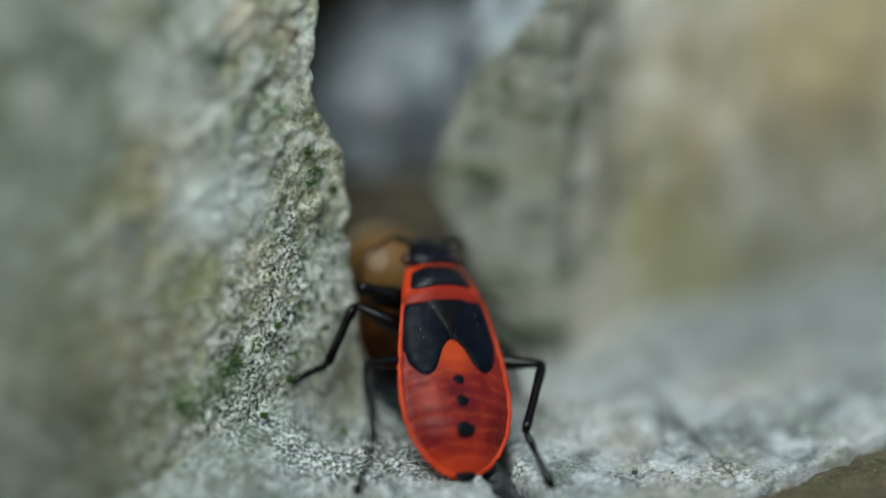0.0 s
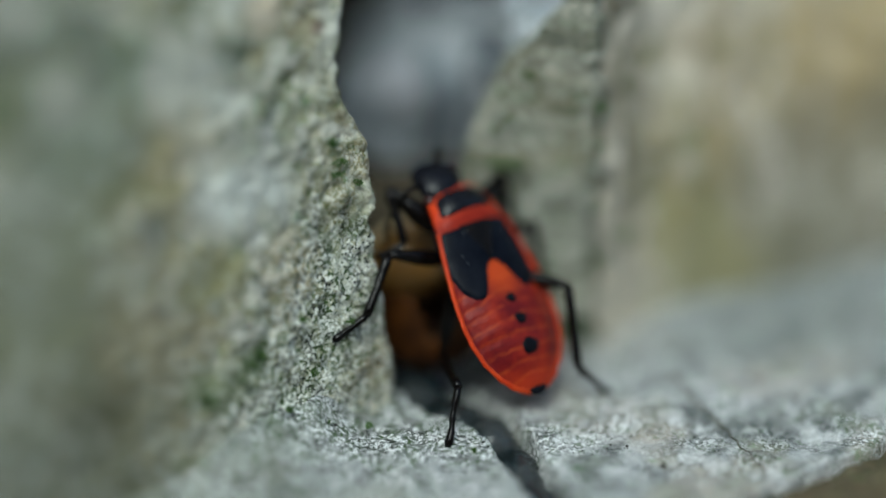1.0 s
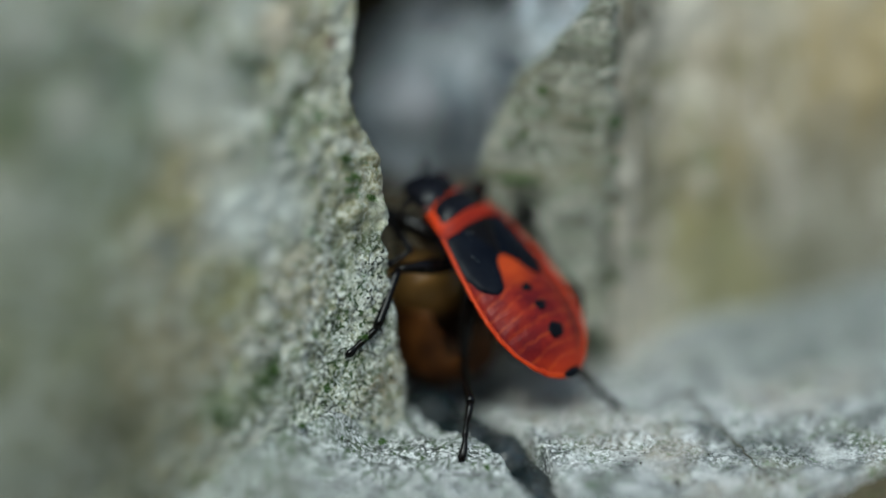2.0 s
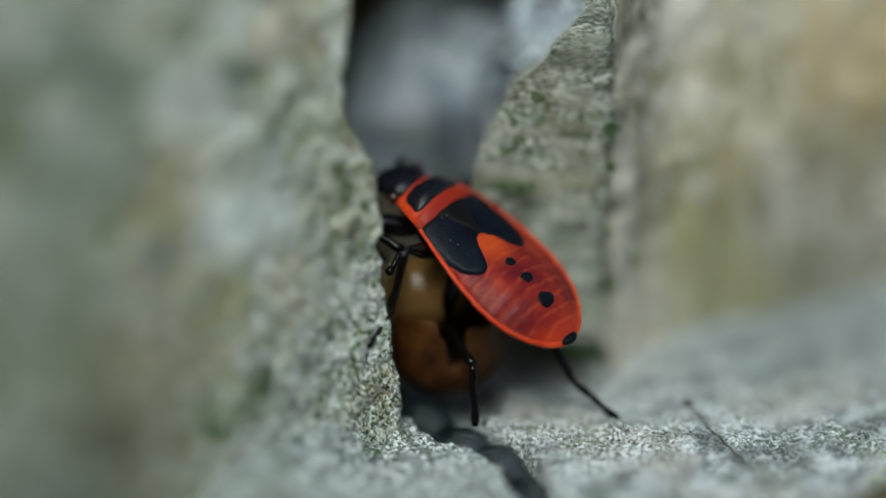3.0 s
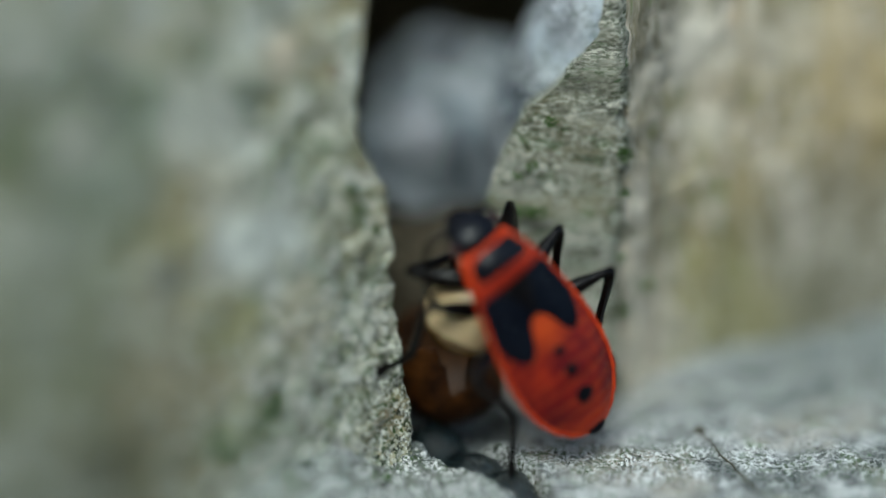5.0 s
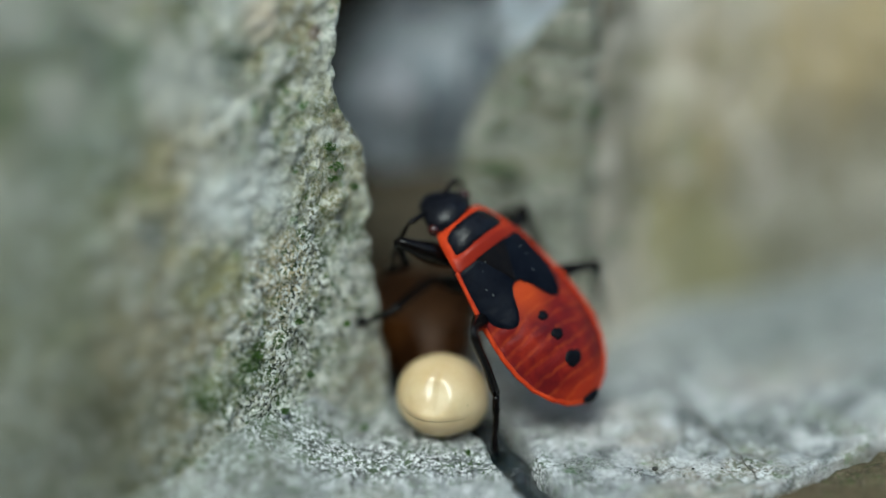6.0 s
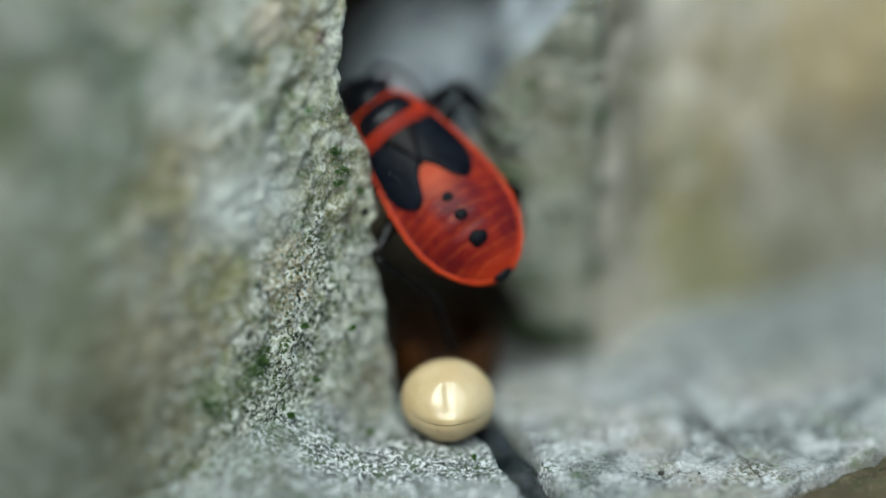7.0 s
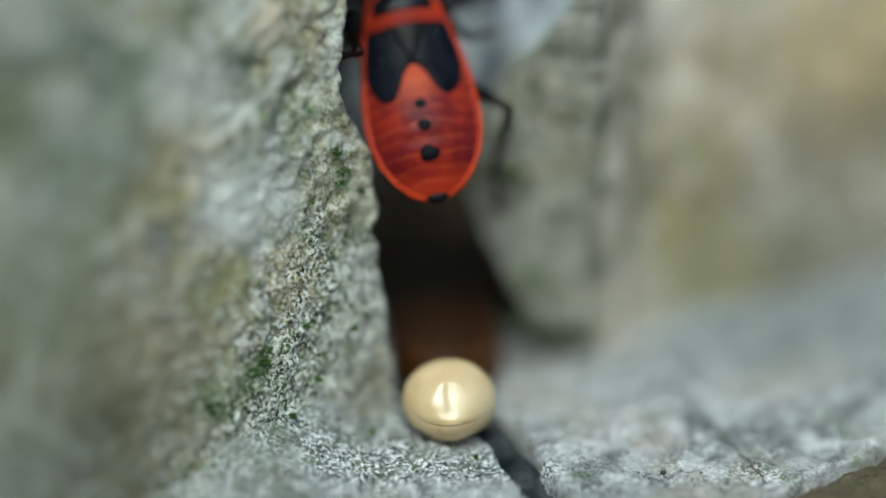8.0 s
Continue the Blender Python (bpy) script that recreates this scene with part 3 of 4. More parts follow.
def chip_mesh(seed, size):
    """A broken angular crumb."""
    rng = random.Random(seed)
    bm = bmesh.new()
    bmesh.ops.create_icosphere(bm, subdivisions=1, radius=1.0)
    verts = []
    for v in bm.verts:
        k = 0.75 + 0.45 * rng.random()
        verts.append((v.co.x * k * size, v.co.y * k * size * 0.9, v.co.z * k * size * 0.75))
    faces = [[v.index for v in f.verts] for f in bm.faces]
    bm.free()
    return mesh_of("stone_chip", verts, faces, M_GRIT, False)


def stone_chips():
    shapes = [chip_mesh(k, size) for k, size in enumerate((0.13, 0.06, 0.07, 0.055))]
    places = ((7.89, -1.35, 30), (6.68, 0.0, 80), (8.9, -1.95, 10), (-2.95, 0.0, 50), (-3.8, 0.4, 20), (6.1, 2.3, 140), (-0.9, 1.3, 70), (5.2, -1.9, 100), (4.6, 0.9, 15))
    for k, (x, y, turn) in enumerate(places):
        chip = new("stone_chip", shapes[0 if k == 0 else 1 + k % 3])
        chip.matrix_basis = pose(x * MM, y * MM, (ledge_height(x, y) + (0.06 if k == 0 else 0.03)) * MM, 0, 0, turn)
        tagged(chip, "tiny dark angular stone chip lying on the ledge", "stone chip", "stone chips on the ledge")


def moss():
    """Small cushions of moss leaves in the rock's hollows."""
    rng = random.Random(23)
    verts, faces = [], []
    tufts = [(-3.79, 3.8, 10.3, 0.2), (-3.55, 3.75, 9.5, 0.26), (-3.72, 3.55, 9.15, 0.16), (-2.95, 4.0, 8.6, 0.14), (-6.67, 0.2, 3.5, 0.34), (-6.95, -0.1, 3.1, 0.38),
             (-6.38, 0.45, 3.75, 0.22), (-8.1, -1.0, 2.8, 0.45), (2.57, 8.9, 9.3, 0.26), (2.3, 8.8, 7.5, 0.42), (2.8, 8.75, 7.45, 0.36), (3.8, 8.4, 3.15, 0.6), (3.15, 8.4, 3.4, 0.4), (3.6, 8.3, 0.9, 0.5), (4.5, 8.4, 0.6, 0.55), (5.5, 8.5, 0.5, 0.5), (2.9, 8.3, 1.4, 0.4), (5.9, 9.0, 9.7, 0.3), (5.95, 8.9, 8.2, 0.22), (5.85, 8.8, 5.6, 0.25), (6.0, 8.7, 3.4, 0.3), (6.9, 9.3, 4.2, 0.35), (3.2, 9.1, 11.0, 0.25), (2.0, 8.85, 8.9, 0.2),
             (-4.9, 1.3, 4.6, 0.12), (-4.5, 1.0, 2.6, 0.12), (-5.4, 0.2, 1.6, 0.15), (-3.2, 1.9, 4.1, 0.1), (-4.1, 0.6, 0.75, 0.12), (-2.6, 0.9, 0.35, 0.12), (1.2, -0.6, 0.1, 0.08)]
    for cx, cy, cz, r in tufts:
        cy += 0.16 * min(0.0, cx + 2.5) - (0.22 + 0.065 * cz if cx > 1.5 else 0.0)
        for _ in range(int(60 + 420 * r)):
            a, h = rng.uniform(0, 2 * math.pi), rng.random() ** 0.5
            p = Vector((cx + r * h * math.cos(a), cy + rng.uniform(-0.1, 0.12), cz + r * 0.8 * h * math.sin(a)))
            d = Vector((rng.uniform(-1, 1), rng.uniform(-1.4, 0.1), rng.uniform(-0.3, 1.0))).normalized() * rng.uniform(0.06, 0.14)
            s = d.cross(Vector((rng.uniform(-1, 1), rng.uniform(-1, 1), rng.uniform(-1, 1)))).normalized() * rng.uniform(0.015, 0.03)
            o = len(verts)
            verts += [tuple(p), tuple(p + d * 0.5 + s), tuple(p + d), tuple(p + d * 0.5 - s)]
            faces.append((o, o + 1, o + 2, o + 3))
    return tagged(new("moss", mesh_of("moss", verts, faces, M_MOSS, False)), "small bright green moss cushions on the rocks", "moss", kind="stuff")


def wall_face(x, z):
    return 8.8 + 0.9 * min(2.0, max(0.0, x - 6)) + 0.45 * max(0.0, x - 8) + (0.02 + 0.12 * min(1.0, max(0.0, x - 6) / 3)) * z + 0.25 * n3(x, 0, z * 0.2, 2.2, 60)


def build_rocks():
    n = 24
    disc = [(60000 * math.cos(2 * math.pi * k / n), 60000 * math.sin(2 * math.pi * k / n), -9.0) for k in range(n)]
    ground = new("ground", mesh_of("ground", disc, [tuple(range(n))], M_GROUND))
    tagged(ground, "dark brown leaf-mould ground under the rocks", "ground", kind="structure")
    # Invented wall, out of view: keeps low southern sky light off the rocks.
    south = [(x, y, z) for z in (-9, 330) for x, y in ((-900, -400), (900, -400), (900, -440), (-900, -440))]
    sky_blocker = new("added_wall_south", mesh_of("added_wall_south", south, grid_faces(4, 2, True) + [(3, 2, 1, 0), (4, 5, 6, 7)], M_GROUND, False))
    tagged(sky_blocker, "dark plain wall closing the place behind the camera", "wall", kind="structure")
    left_rock()
    ledge()
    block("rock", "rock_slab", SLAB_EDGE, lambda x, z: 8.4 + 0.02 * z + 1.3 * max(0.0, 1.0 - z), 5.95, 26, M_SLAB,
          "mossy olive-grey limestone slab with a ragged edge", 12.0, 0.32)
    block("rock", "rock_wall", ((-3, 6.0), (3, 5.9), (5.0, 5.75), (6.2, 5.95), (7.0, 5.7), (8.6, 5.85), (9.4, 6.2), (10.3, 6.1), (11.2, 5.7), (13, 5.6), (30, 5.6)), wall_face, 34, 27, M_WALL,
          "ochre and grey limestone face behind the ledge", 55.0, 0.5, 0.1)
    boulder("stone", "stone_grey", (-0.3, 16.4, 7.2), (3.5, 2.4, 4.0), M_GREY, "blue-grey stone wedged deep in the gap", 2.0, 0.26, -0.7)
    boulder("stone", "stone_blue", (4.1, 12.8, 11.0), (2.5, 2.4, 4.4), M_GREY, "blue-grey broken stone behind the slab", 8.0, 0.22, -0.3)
    # Added block above the view, there only to darken the gap below.
    boulder("rock", "rock_shade_roof", (-2.0, 24.0, 25.0), (14.0, 13.0, 6.6), M_GREY, "grey limestone block roofing the gap", 18.0, 0.12)
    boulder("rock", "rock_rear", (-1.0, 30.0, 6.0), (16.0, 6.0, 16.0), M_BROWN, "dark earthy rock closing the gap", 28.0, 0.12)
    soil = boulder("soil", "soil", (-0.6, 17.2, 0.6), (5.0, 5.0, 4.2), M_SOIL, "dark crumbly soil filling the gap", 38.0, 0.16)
    tagged(soil, category="soil", kind="stuff")
    lower_stone()
    root_in_crack()
    rootlet()
    grit()
    stone_chips()
    moss()


# ---- the seed and its husk ----
def seed_mesh():
    bm = bmesh.new()
    bmesh.ops.create_uvsphere(bm, u_segments=64, v_segments=48, radius=1.0)
    verts = []
    for v in bm.verts:
        verts.append(seed_point(v.co.normalized()))
    faces = [[v.index for v in f.verts] for f in bm.faces]
    bm.free()
    return mesh_of("seed", verts, faces, M_SEED)


def seed_point(p):
    """Where the unit direction p leaves the seed: a rounded kernel with a keeled point towards -y."""
    off = math.acos(min(1.0, max(-1.0, -p.y)))
    near = max(0.0, 1 - off / 0.85)
    keel = 0.0
    facet = Vector((0.0, -0.80, 0.60))
    keel = min(keel, 0.9 * (0.942 / max(0.5, facet.dot(p)) - 1.0 - 0.16 * near))
    seam = -0.03 * math.exp(-(p.z / 0.035) ** 2) * max(0.0, 1 - off / 1.3)
    lip = 0.03 * math.exp(-((p.z - 0.09) / 0.09) ** 2) * max(0.0, 1 - off / 1.3)
    for s in (-1, 1):
        under = Vector((s * 0.55, -0.42, -0.72)).normalized()
        keel = min(keel, 0.9 * (0.95 / max(0.5, under.dot(p)) - 1.0 - 0.16 * near))
    round_tip = math.atan2(p.x, p.z + 0.03)
    reach = min(1.0, off / 0.55) * max(0.0, 1 - off / 1.9)
    fan = -0.055 * reach * (math.exp(-((round_tip + 0.05) / 0.085) ** 2) + 0.5 * math.exp(-((round_tip + 0.95) / 0.1) ** 2))
    k = 1 + 0.16 * near + keel + fan + seam + lip + 0.02 * n3(p.x, p.y, p.z, 0.6, 3)
    flat = 1 - 0.06 * max(0.0, -p.y) * abs(p.z)
    return (p.x * 1.72 * k, p.y * 1.62 * k, p.z * 1.52 * k * flat)


def seed_seam():
    path, radii = [], []
    for i in range(61):
        a = -0.8 + 1.6 * i / 60
        z = -0.012 + 0.012 * math.sin(a * 5) + 0.01 * a
        path.append(seed_point(Vector((math.sin(a), -math.cos(a), z)).normalized()))
        radii.append(0.011 * (1 - 0.75 * abs(a) / 0.8) * (0.8 + 0.4 * math.sin(i * 1.7) ** 2))
    return mesh_of("seam", *tube(path, radii, 6), M_HULL)


def seed_husk():
    """A brown nutlet shell like a deep cup, its rim uneven and its front split open."""
    nu, nv = 72, 26
    rim = []
    for i in range(nu):
        a = 2 * math.pi * i / nu
        high = 1.75 + 0.16 * math.sin(3 * a + 0.6) + 0.22 * n3(math.cos(a), math.sin(a), 0, 0.4, 3)
        off = abs((a - 1.53 * math.pi + math.pi) % (2 * math.pi) - math.pi)
        rim.append(high - 1.75 * curve_at(((0.07, 1.0), (0.24, 0.35), (0.34, 0.0)), off + 0.05 * math.sin(i * 2.4)))

    def skin(r):
        out = []
        for j in range(nv):
            v = j / (nv - 1)
            for i in range(nu):
                a = 2 * math.pi * i / nu
                if v < 0.5:
                    w = max(0.02, v * math.pi)
                    wide, z = r * math.sin(w), -0.88 * r * math.cos(w)
                else:
                    k = 2 * v - 1
                    z = rim[i] * k
                    wide = r * (1 - 0.025 * max(0.0, z) ** 2)
                wide *= 1 + 0.04 * n3(math.cos(a), math.sin(a), z * 0.4, 0.7, 9) + 0.012 * math.sin(9 * a + z)
                out.append((wide * math.cos(a), wide * math.sin(a), z))
        return out

    verts, faces = skin(2.15) + skin(1.98), []
    m = nu * nv
    for f in grid_faces(nu, nv, True):
        faces.append(f)
        faces.append(tuple(q + m for q in reversed(f)))
    for i in range(nu):
        k = (i + 1) % nu
        a = (nv - 1) * nu
        faces.append((a + i, a + k, m + a + k, m + a + i))
    ob = new("husk", mesh_of("husk", verts, faces, M_HULL))
    part("lining", mesh_of("lining", skin(1.965), [tuple(reversed(f)) for f in grid_faces(nu, nv, True)], M_LINING), ob, "reddish-brown papery husk lining")
    return tagged(ob, "empty brown seed husk like a split cup, lying in the gap", "seed husk")


# ---- the red and black bug ----
HALF = ((0.0, 0.30), (0.12, 0.62), (0.35, 1.02), (0.8, 1.45), (1.5, 1.86), (2.3, 2.08), (3.1, 2.14), (4.2, 2.06), (5.3, 1.86), (6.4, 1.62), (6.6, 1.57))
RIM = ((0.0, -0.30), (1.0, -0.12), (2.6, 0.04), (4.5, 0.22), (6.6, 0.36))
TOP = ((0.0, -0.22), (0.5, 0.10), (1.5, 0.52), (2.6, 0.70), (3.5, 0.68), (5.0, 0.60), (6.6, 0.66))


def back_height(x, y):
    w, zr, zc = line_at(HALF, y), line_at(RIM, y), line_at(TOP, y)
    u = min(1.0, abs(x) / w)
    return zr + (zc - zr) * max(0.0, 1 - (u / 0.9) ** 2.3) + 0.03 * max(0.0, (u - 0.85) / 0.15)


def abdomen_mesh():
    ys = steps((0.0, 0.4, 0.05), (0.4, 6.6, 0.12))
    n = 25
    verts = []
    for y in ys:
        w = line_at(HALF, y) * 0.97
        crease = 0.025 * max(0.0, math.sin(2 * math.pi * (y + 0.1) / 0.68)) ** 6
        ring = []
        for i in range(n):
            u = -math.cos(math.pi * i / (n - 1))
            ring.append((u * w, y, back_height(u * w, y) - crease))
        for i in range(n - 2, 0, -1):
            u = -math.cos(math.pi * i / (n - 1))
            deep = 1.25 * math.sin(min(1.0, (y + 0.15) / 2.2) * math.pi / 2)
            ring.append((u * w, y, line_at(RIM, y) - deep * (1 - abs(u) ** 2.2)))
        verts += ring
    m = 2 * n - 2
    faces = [tuple(reversed(f)) for f in grid_faces(m, len(ys), True)]
    faces.append(tuple(range(m)))
    faces.append(tuple(reversed(range(len(verts) - m, len(verts)))))
    return mesh_of("abdomen", verts, faces, M_ABDOMEN)


def rim_mesh():
    """The flat bright margin that runs round the abdomen."""
    outline = [(line_at(HALF, y), y) for y in steps((6.58, 0.4, 0.1), (0.4, 0.0, 0.04))]
    outline = [(-x, y) for x, y in outline] + [(x, y) for x, y in reversed(outline)]
    prof = ((-0.15, 0.004), (-0.11, 0.018), (-0.06, 0.024), (0.0, 0.014), (0.02, -0.02), (0.0, -0.09), (-0.08, -0.13), (-0.15, -0.12))
    verts = []
    for i, (x, y) in enumerate(outline):
        nick = 0.03 * max(0.0, math.cos(2 * math.pi * (y + 0.1) / 0.68)) ** 14
        w = max(0.001, line_at(HALF, y))
        z = line_at(RIM, y)
        ax, ay = x / w if w > 0.5 else x / 0.5, -0.75 * max(0.0, 1 - y / 1.3)
        ln = math.hypot(ax, ay) or 1.0
        for d, h in prof:
            px, py = x + ax / ln * (d - nick), y + ay / ln * (d - nick)
            slope = (back_height(min(w, abs(px)), max(0.0, py)) - z) if d < 0 else 0.0
            verts.append((px, py, z + h + (slope if h > 0 else 0.0)))
    n = len(prof)
    faces = [tuple(reversed(f)) for f in grid_faces(n, len(outline), True)]
    faces.append(tuple(range(n)))
    faces.append(tuple(reversed(range(len(verts) - n, len(verts)))))
    return mesh_of("rim", verts, faces, M_RED)


def pad_mesh(side):
    """One leathery wing pad: broad at its root, drawn out to a rounded lobe."""
    inner = ((3.70, 1.06), (3.74, 0.93), (3.84, 0.81), (4.0, 0.70), (4.3, 0.55), (4.7, 0.37), (4.95, 0.18), (5.04, 0.012), (5.5, 0.008), (5.9, 0.0), (6.56, 0.0))
    outer = ((3.70, 1.10), (3.74, 1.25), (3.84, 1.39), (4.0, 1.52), (4.3, 1.69), (4.8, 1.78), (5.6, 1.72), (6.2, 1.60), (6.56, 1.49))
    ys = steps((3.70, 4.1, 0.03), (4.1, 6.56, 0.07))
    n = 22
    verts = []
    for y in ys:
        a, b = line_at(inner, y), line_at(outer, y)
        for i in range(n):
            k = i / (n - 1)
            x = a + (b - a) * k
            edge = min(k, 1 - k) * (b - a)
            edge = min(edge, (y - 3.68) * 0.8, (6.60 - y) * 0.9)
            if a < 0.1:
                edge = min((1 - k) * (b - a), (6.60 - y) * 0.9, 0.06 + k * (b - a) * 0.8)
            swell = 0.10 * min(1.0, max(0.0, edge) / 0.16) ** 0.6
            fold = 0.012 * n3(x, y, 0, 0.35, 5) + 0.03 * n3(x, y, 0, 0.9, 8)
            verts.append((side * x, y, back_height(x, y) - 0.02 + swell + fold * (swell > 0.05)))
    faces = grid_faces(n, len(ys))
    if side < 0:
        faces = [tuple(reversed(f)) for f in faces]
    return mesh_of("wing_pad", verts, faces, M_PAD)


def scutellum_mesh():
    """The small raised triangle between the roots of the wing pads, its point towards the tail."""
    ys, n, verts = steps((4.98, 6.54, 0.06)), 17, []
    for y in ys:
        k = (y - 4.98) / 1.56
        w = 0.02 + 0.78 * k ** 1.15
        for i in range(n):
            u = 2 * i / (n - 1) - 1
            verts.append((u * w, y, back_height(u * w, y) + 0.055 + 0.075 * (1 - abs(u) ** 3) * min(1.0, 3 * k + 0.2)))
    return mesh_of("scutellum", verts, grid_faces(n, len(ys)), M_SCUTE)


P_HALF = ((6.5, 1.55), (6.7, 1.56), (7.2, 1.42), (7.7, 1.25), (8.0, 1.12), (8.12, 1.0), (8.2, 0.8))
P_TOP = ((6.5, 0.70), (6.9, 0.80), (7.4, 0.84), (7.8, 0.70), (8.1, 0.45), (8.2, 0.28))
P_RIM = ((6.5, 0.34), (7.2, 0.22), (7.8, 0.06), (8.2, -0.05))


def shield_height(x, y):
    w, zr, zc = line_at(P_HALF, y), line_at(P_RIM, y), line_at(P_TOP, y)
    u = min(1.0, abs(x) / w)
    lip = 0.05 * math.exp(-((u - 0.94) / 0.06) ** 2)
    return zr + (zc - zr) * (1 - u ** 2.6) + lip - 0.05 * math.exp(-((y - 7.0) / 0.06) ** 2) * (u < 0.9)


def shield_mesh():
    ys = steps((6.5, 8.2, 0.06))
    n = 31
    verts = []
    for y in ys:
        w = line_at(P_HALF, y)
        for i in range(n):
            u = -math.cos(math.pi * i / (n - 1))
            verts.append((u * w, y, shield_height(u * w, y)))
        for i in range(n - 2, 0, -1):
            u = -math.cos(math.pi * i / (n - 1))
            verts.append((u * w * 0.95, y, line_at(P_RIM, y) - 1.0 * (1 - abs(u) ** 2.5)))
    m = 2 * n - 2
    faces = [tuple(reversed(f)) for f in grid_faces(m, len(ys), True)]
    faces.append(tuple(range(m)))
    faces.append(tuple(reversed(range(len(verts) - m, len(verts)))))
    return mesh_of("pronotum", verts, faces, M_SHIELD)


def patch_mesh():
    nu, nv = 30, 14
    verts = []
    for j in range(nv):
        for i in range(nu):
            u, v = 2 * i / (nu - 1) - 1, j / (nv - 1)
            r = (1 - abs(u) ** 5) * 0.5
            y = 7.52 + (v - 0.5) * 2 * (0.22 * (1 - abs(u) ** 9) + 0.27) - 0.10 * u * u
            x = u * (0.86 * line_at(P_HALF, y))
            e = min(1 - abs(u), v, 1 - v)
            verts.append((x, y, shield_height(x, y) - 0.02 + 0.05 * min(1.0, e / 0.12) ** 0.5))
    return mesh_of("shield_patch", verts, grid_faces(nu, nv), M_BLACK)


def spot_mesh(y0, rx, ry):
    verts = [(0, y0, back_height(0, y0) + 0.045)]
    n = 20
    for r, h in ((0.5, 0.042), (0.85, 0.03), (1.0, -0.02)):
        for k in range(n):
            a = 2 * math.pi * k / n
            q = r * (1 + 0.05 * math.sin(3 * a + y0 * 5) + 0.05 * math.sin(5 * a))
            x, y = rx * q * math.cos(a), y0 + ry * q * math.sin(a)
            verts.append((x, y, back_height(x, y) + h))
    faces = [(0, 1 + k, 1 + (k + 1) % n) for k in range(n)]
    for s in range(2):
        for k in range(n):
            a, b = 1 + s * n + k, 1 + s * n + (k + 1) % n
            faces.append((a, a + n, b + n, b))
    return mesh_of("spot", verts, faces, M_SPOT)


def ball(name, centre, size, material, n=20):
    bm = bmesh.new()
    bmesh.ops.create_uvsphere(bm, u_segments=n, v_segments=n * 2 // 3, radius=1.0)
    verts = [tuple(c + s * q for c, s, q in zip(centre, size, v.co)) for v in bm.verts]
    faces = [[v.index for v in f.verts] for f in bm.faces]
    bm.free()
    return mesh_of(name, verts, faces, material)


def head_mesh():
    """A blunt wedge, broad across the eyes and drawn down to the beak."""
    prof = ((0.0, 0.64, 0.10, 0.50), (0.2, 0.72, 0.12, 0.53), (0.45, 0.76, 0.10, 0.50), (0.7, 0.68, 0.02, 0.45), (0.92, 0.54, -0.10, 0.38),
            (1.12, 0.42, -0.22, 0.30), (1.28, 0.28, -0.32, 0.20), (1.36, 0.08, -0.36, 0.06))
    verts, n = [], 24
    for y, w, zc, h in prof:
        w, h, y, zc = w * 1.30, h * 1.12, y * 1.10, zc - 0.02 * y
        for k in range(n):
            a = 2 * math.pi * k / n
            verts.append((w * math.cos(a), 8.05 + y, zc - 0.12 + h * math.sin(a) * (0.9 if math.sin(a) > 0 else 1.0)))
    faces = [tuple(reversed(f)) for f in grid_faces(n, len(prof), True)]
    faces.append(tuple(range(n)))
    faces.append(tuple(reversed(range(len(verts) - n, len(verts)))))
    return mesh_of("head", verts, faces, M_BLACK)


def antenna_mesh(side):
    a = Vector((0, 0, 0))
    joints = [a, a + Vector((side * 0.8, 0.35, 0.12)), a + Vector((side * 1.45, 0.75, -0.85)), a + Vector((side * 1.6, 0.9, -1.6)), a + Vector((side * 1.5, 1.0, -2.35))]
    path, radii = [], []
    for j, (p, q) in enumerate(zip(joints, joints[1:])):
        thick = (0.105, 0.09, 0.085, 0.10)[j]
        for k in range(9):
            u = k / 8
            path.append(tuple(p.lerp(q, 0.01 + 0.98 * u)))
            radii.append(thick * (0.55 + 0.45 * min(1.0, min(u, 1 - u) / 0.14)) * (0.85 + 0.25 * u))
    return mesh_of("antenna", *tube(path, radii, 8), M_LEG)


def bone_mesh(name, length, radii, bristles=0, seed=0):
    """A leg joint along +y, with short bristles where it has them."""
    n = len(radii)
    path = [(0.02 * math.sin(i), length * i / (n - 1), 0.0) for i in range(n)]
    v, f = tube(path, radii, 12)
    rng = random.Random(seed)
    for _ in range(bristles):
        y = length * rng.uniform(0.15, 0.98)
        a = rng.uniform(0, 2 * math.pi)
        r = line_at([(p[1], q) for p, q in zip(path, radii)], y) * 0.8
        c, s = math.cos(a), math.sin(a)
        b = len(v)
        v += [(c * r - s * 0.012, y, s * r + c * 0.012), (c * r + s * 0.012, y, s * r - c * 0.012), (c * r, y + 0.03, s * r), (c * (r + 0.09), y + 0.12, s * (r + 0.09))]
        f += [(b, b + 1, b + 3), (b + 1, b + 2, b + 3), (b + 2, b, b + 3)]
    return mesh_of(name, v, f, M_LEG)


def dust_mesh():
    rng = random.Random(5)
    verts, faces = [], []
    for _ in range(16):
        x, y, s = rng.uniform(-1.2, 1.2), rng.uniform(4.6, 6.4), rng.uniform(0.008, 0.017)
        if y < 5.1 + 0.3 and abs(x) < 0.45:
            continue
        z, o = back_height(x, y) + 0.10, len(verts)
        verts += [(x - s, y - s, z), (x + s, y - s * 0.7, z), (x + s * 0.8, y + s, z), (x - s, y + s * 0.6, z), (x, y, z + s)]
        faces += [(o, o + 1, o + 4), (o + 1, o + 2, o + 4), (o + 2, o + 3, o + 4), (o + 3, o, o + 4)]
    return mesh_of("dust", verts, faces, M_DUST, False)


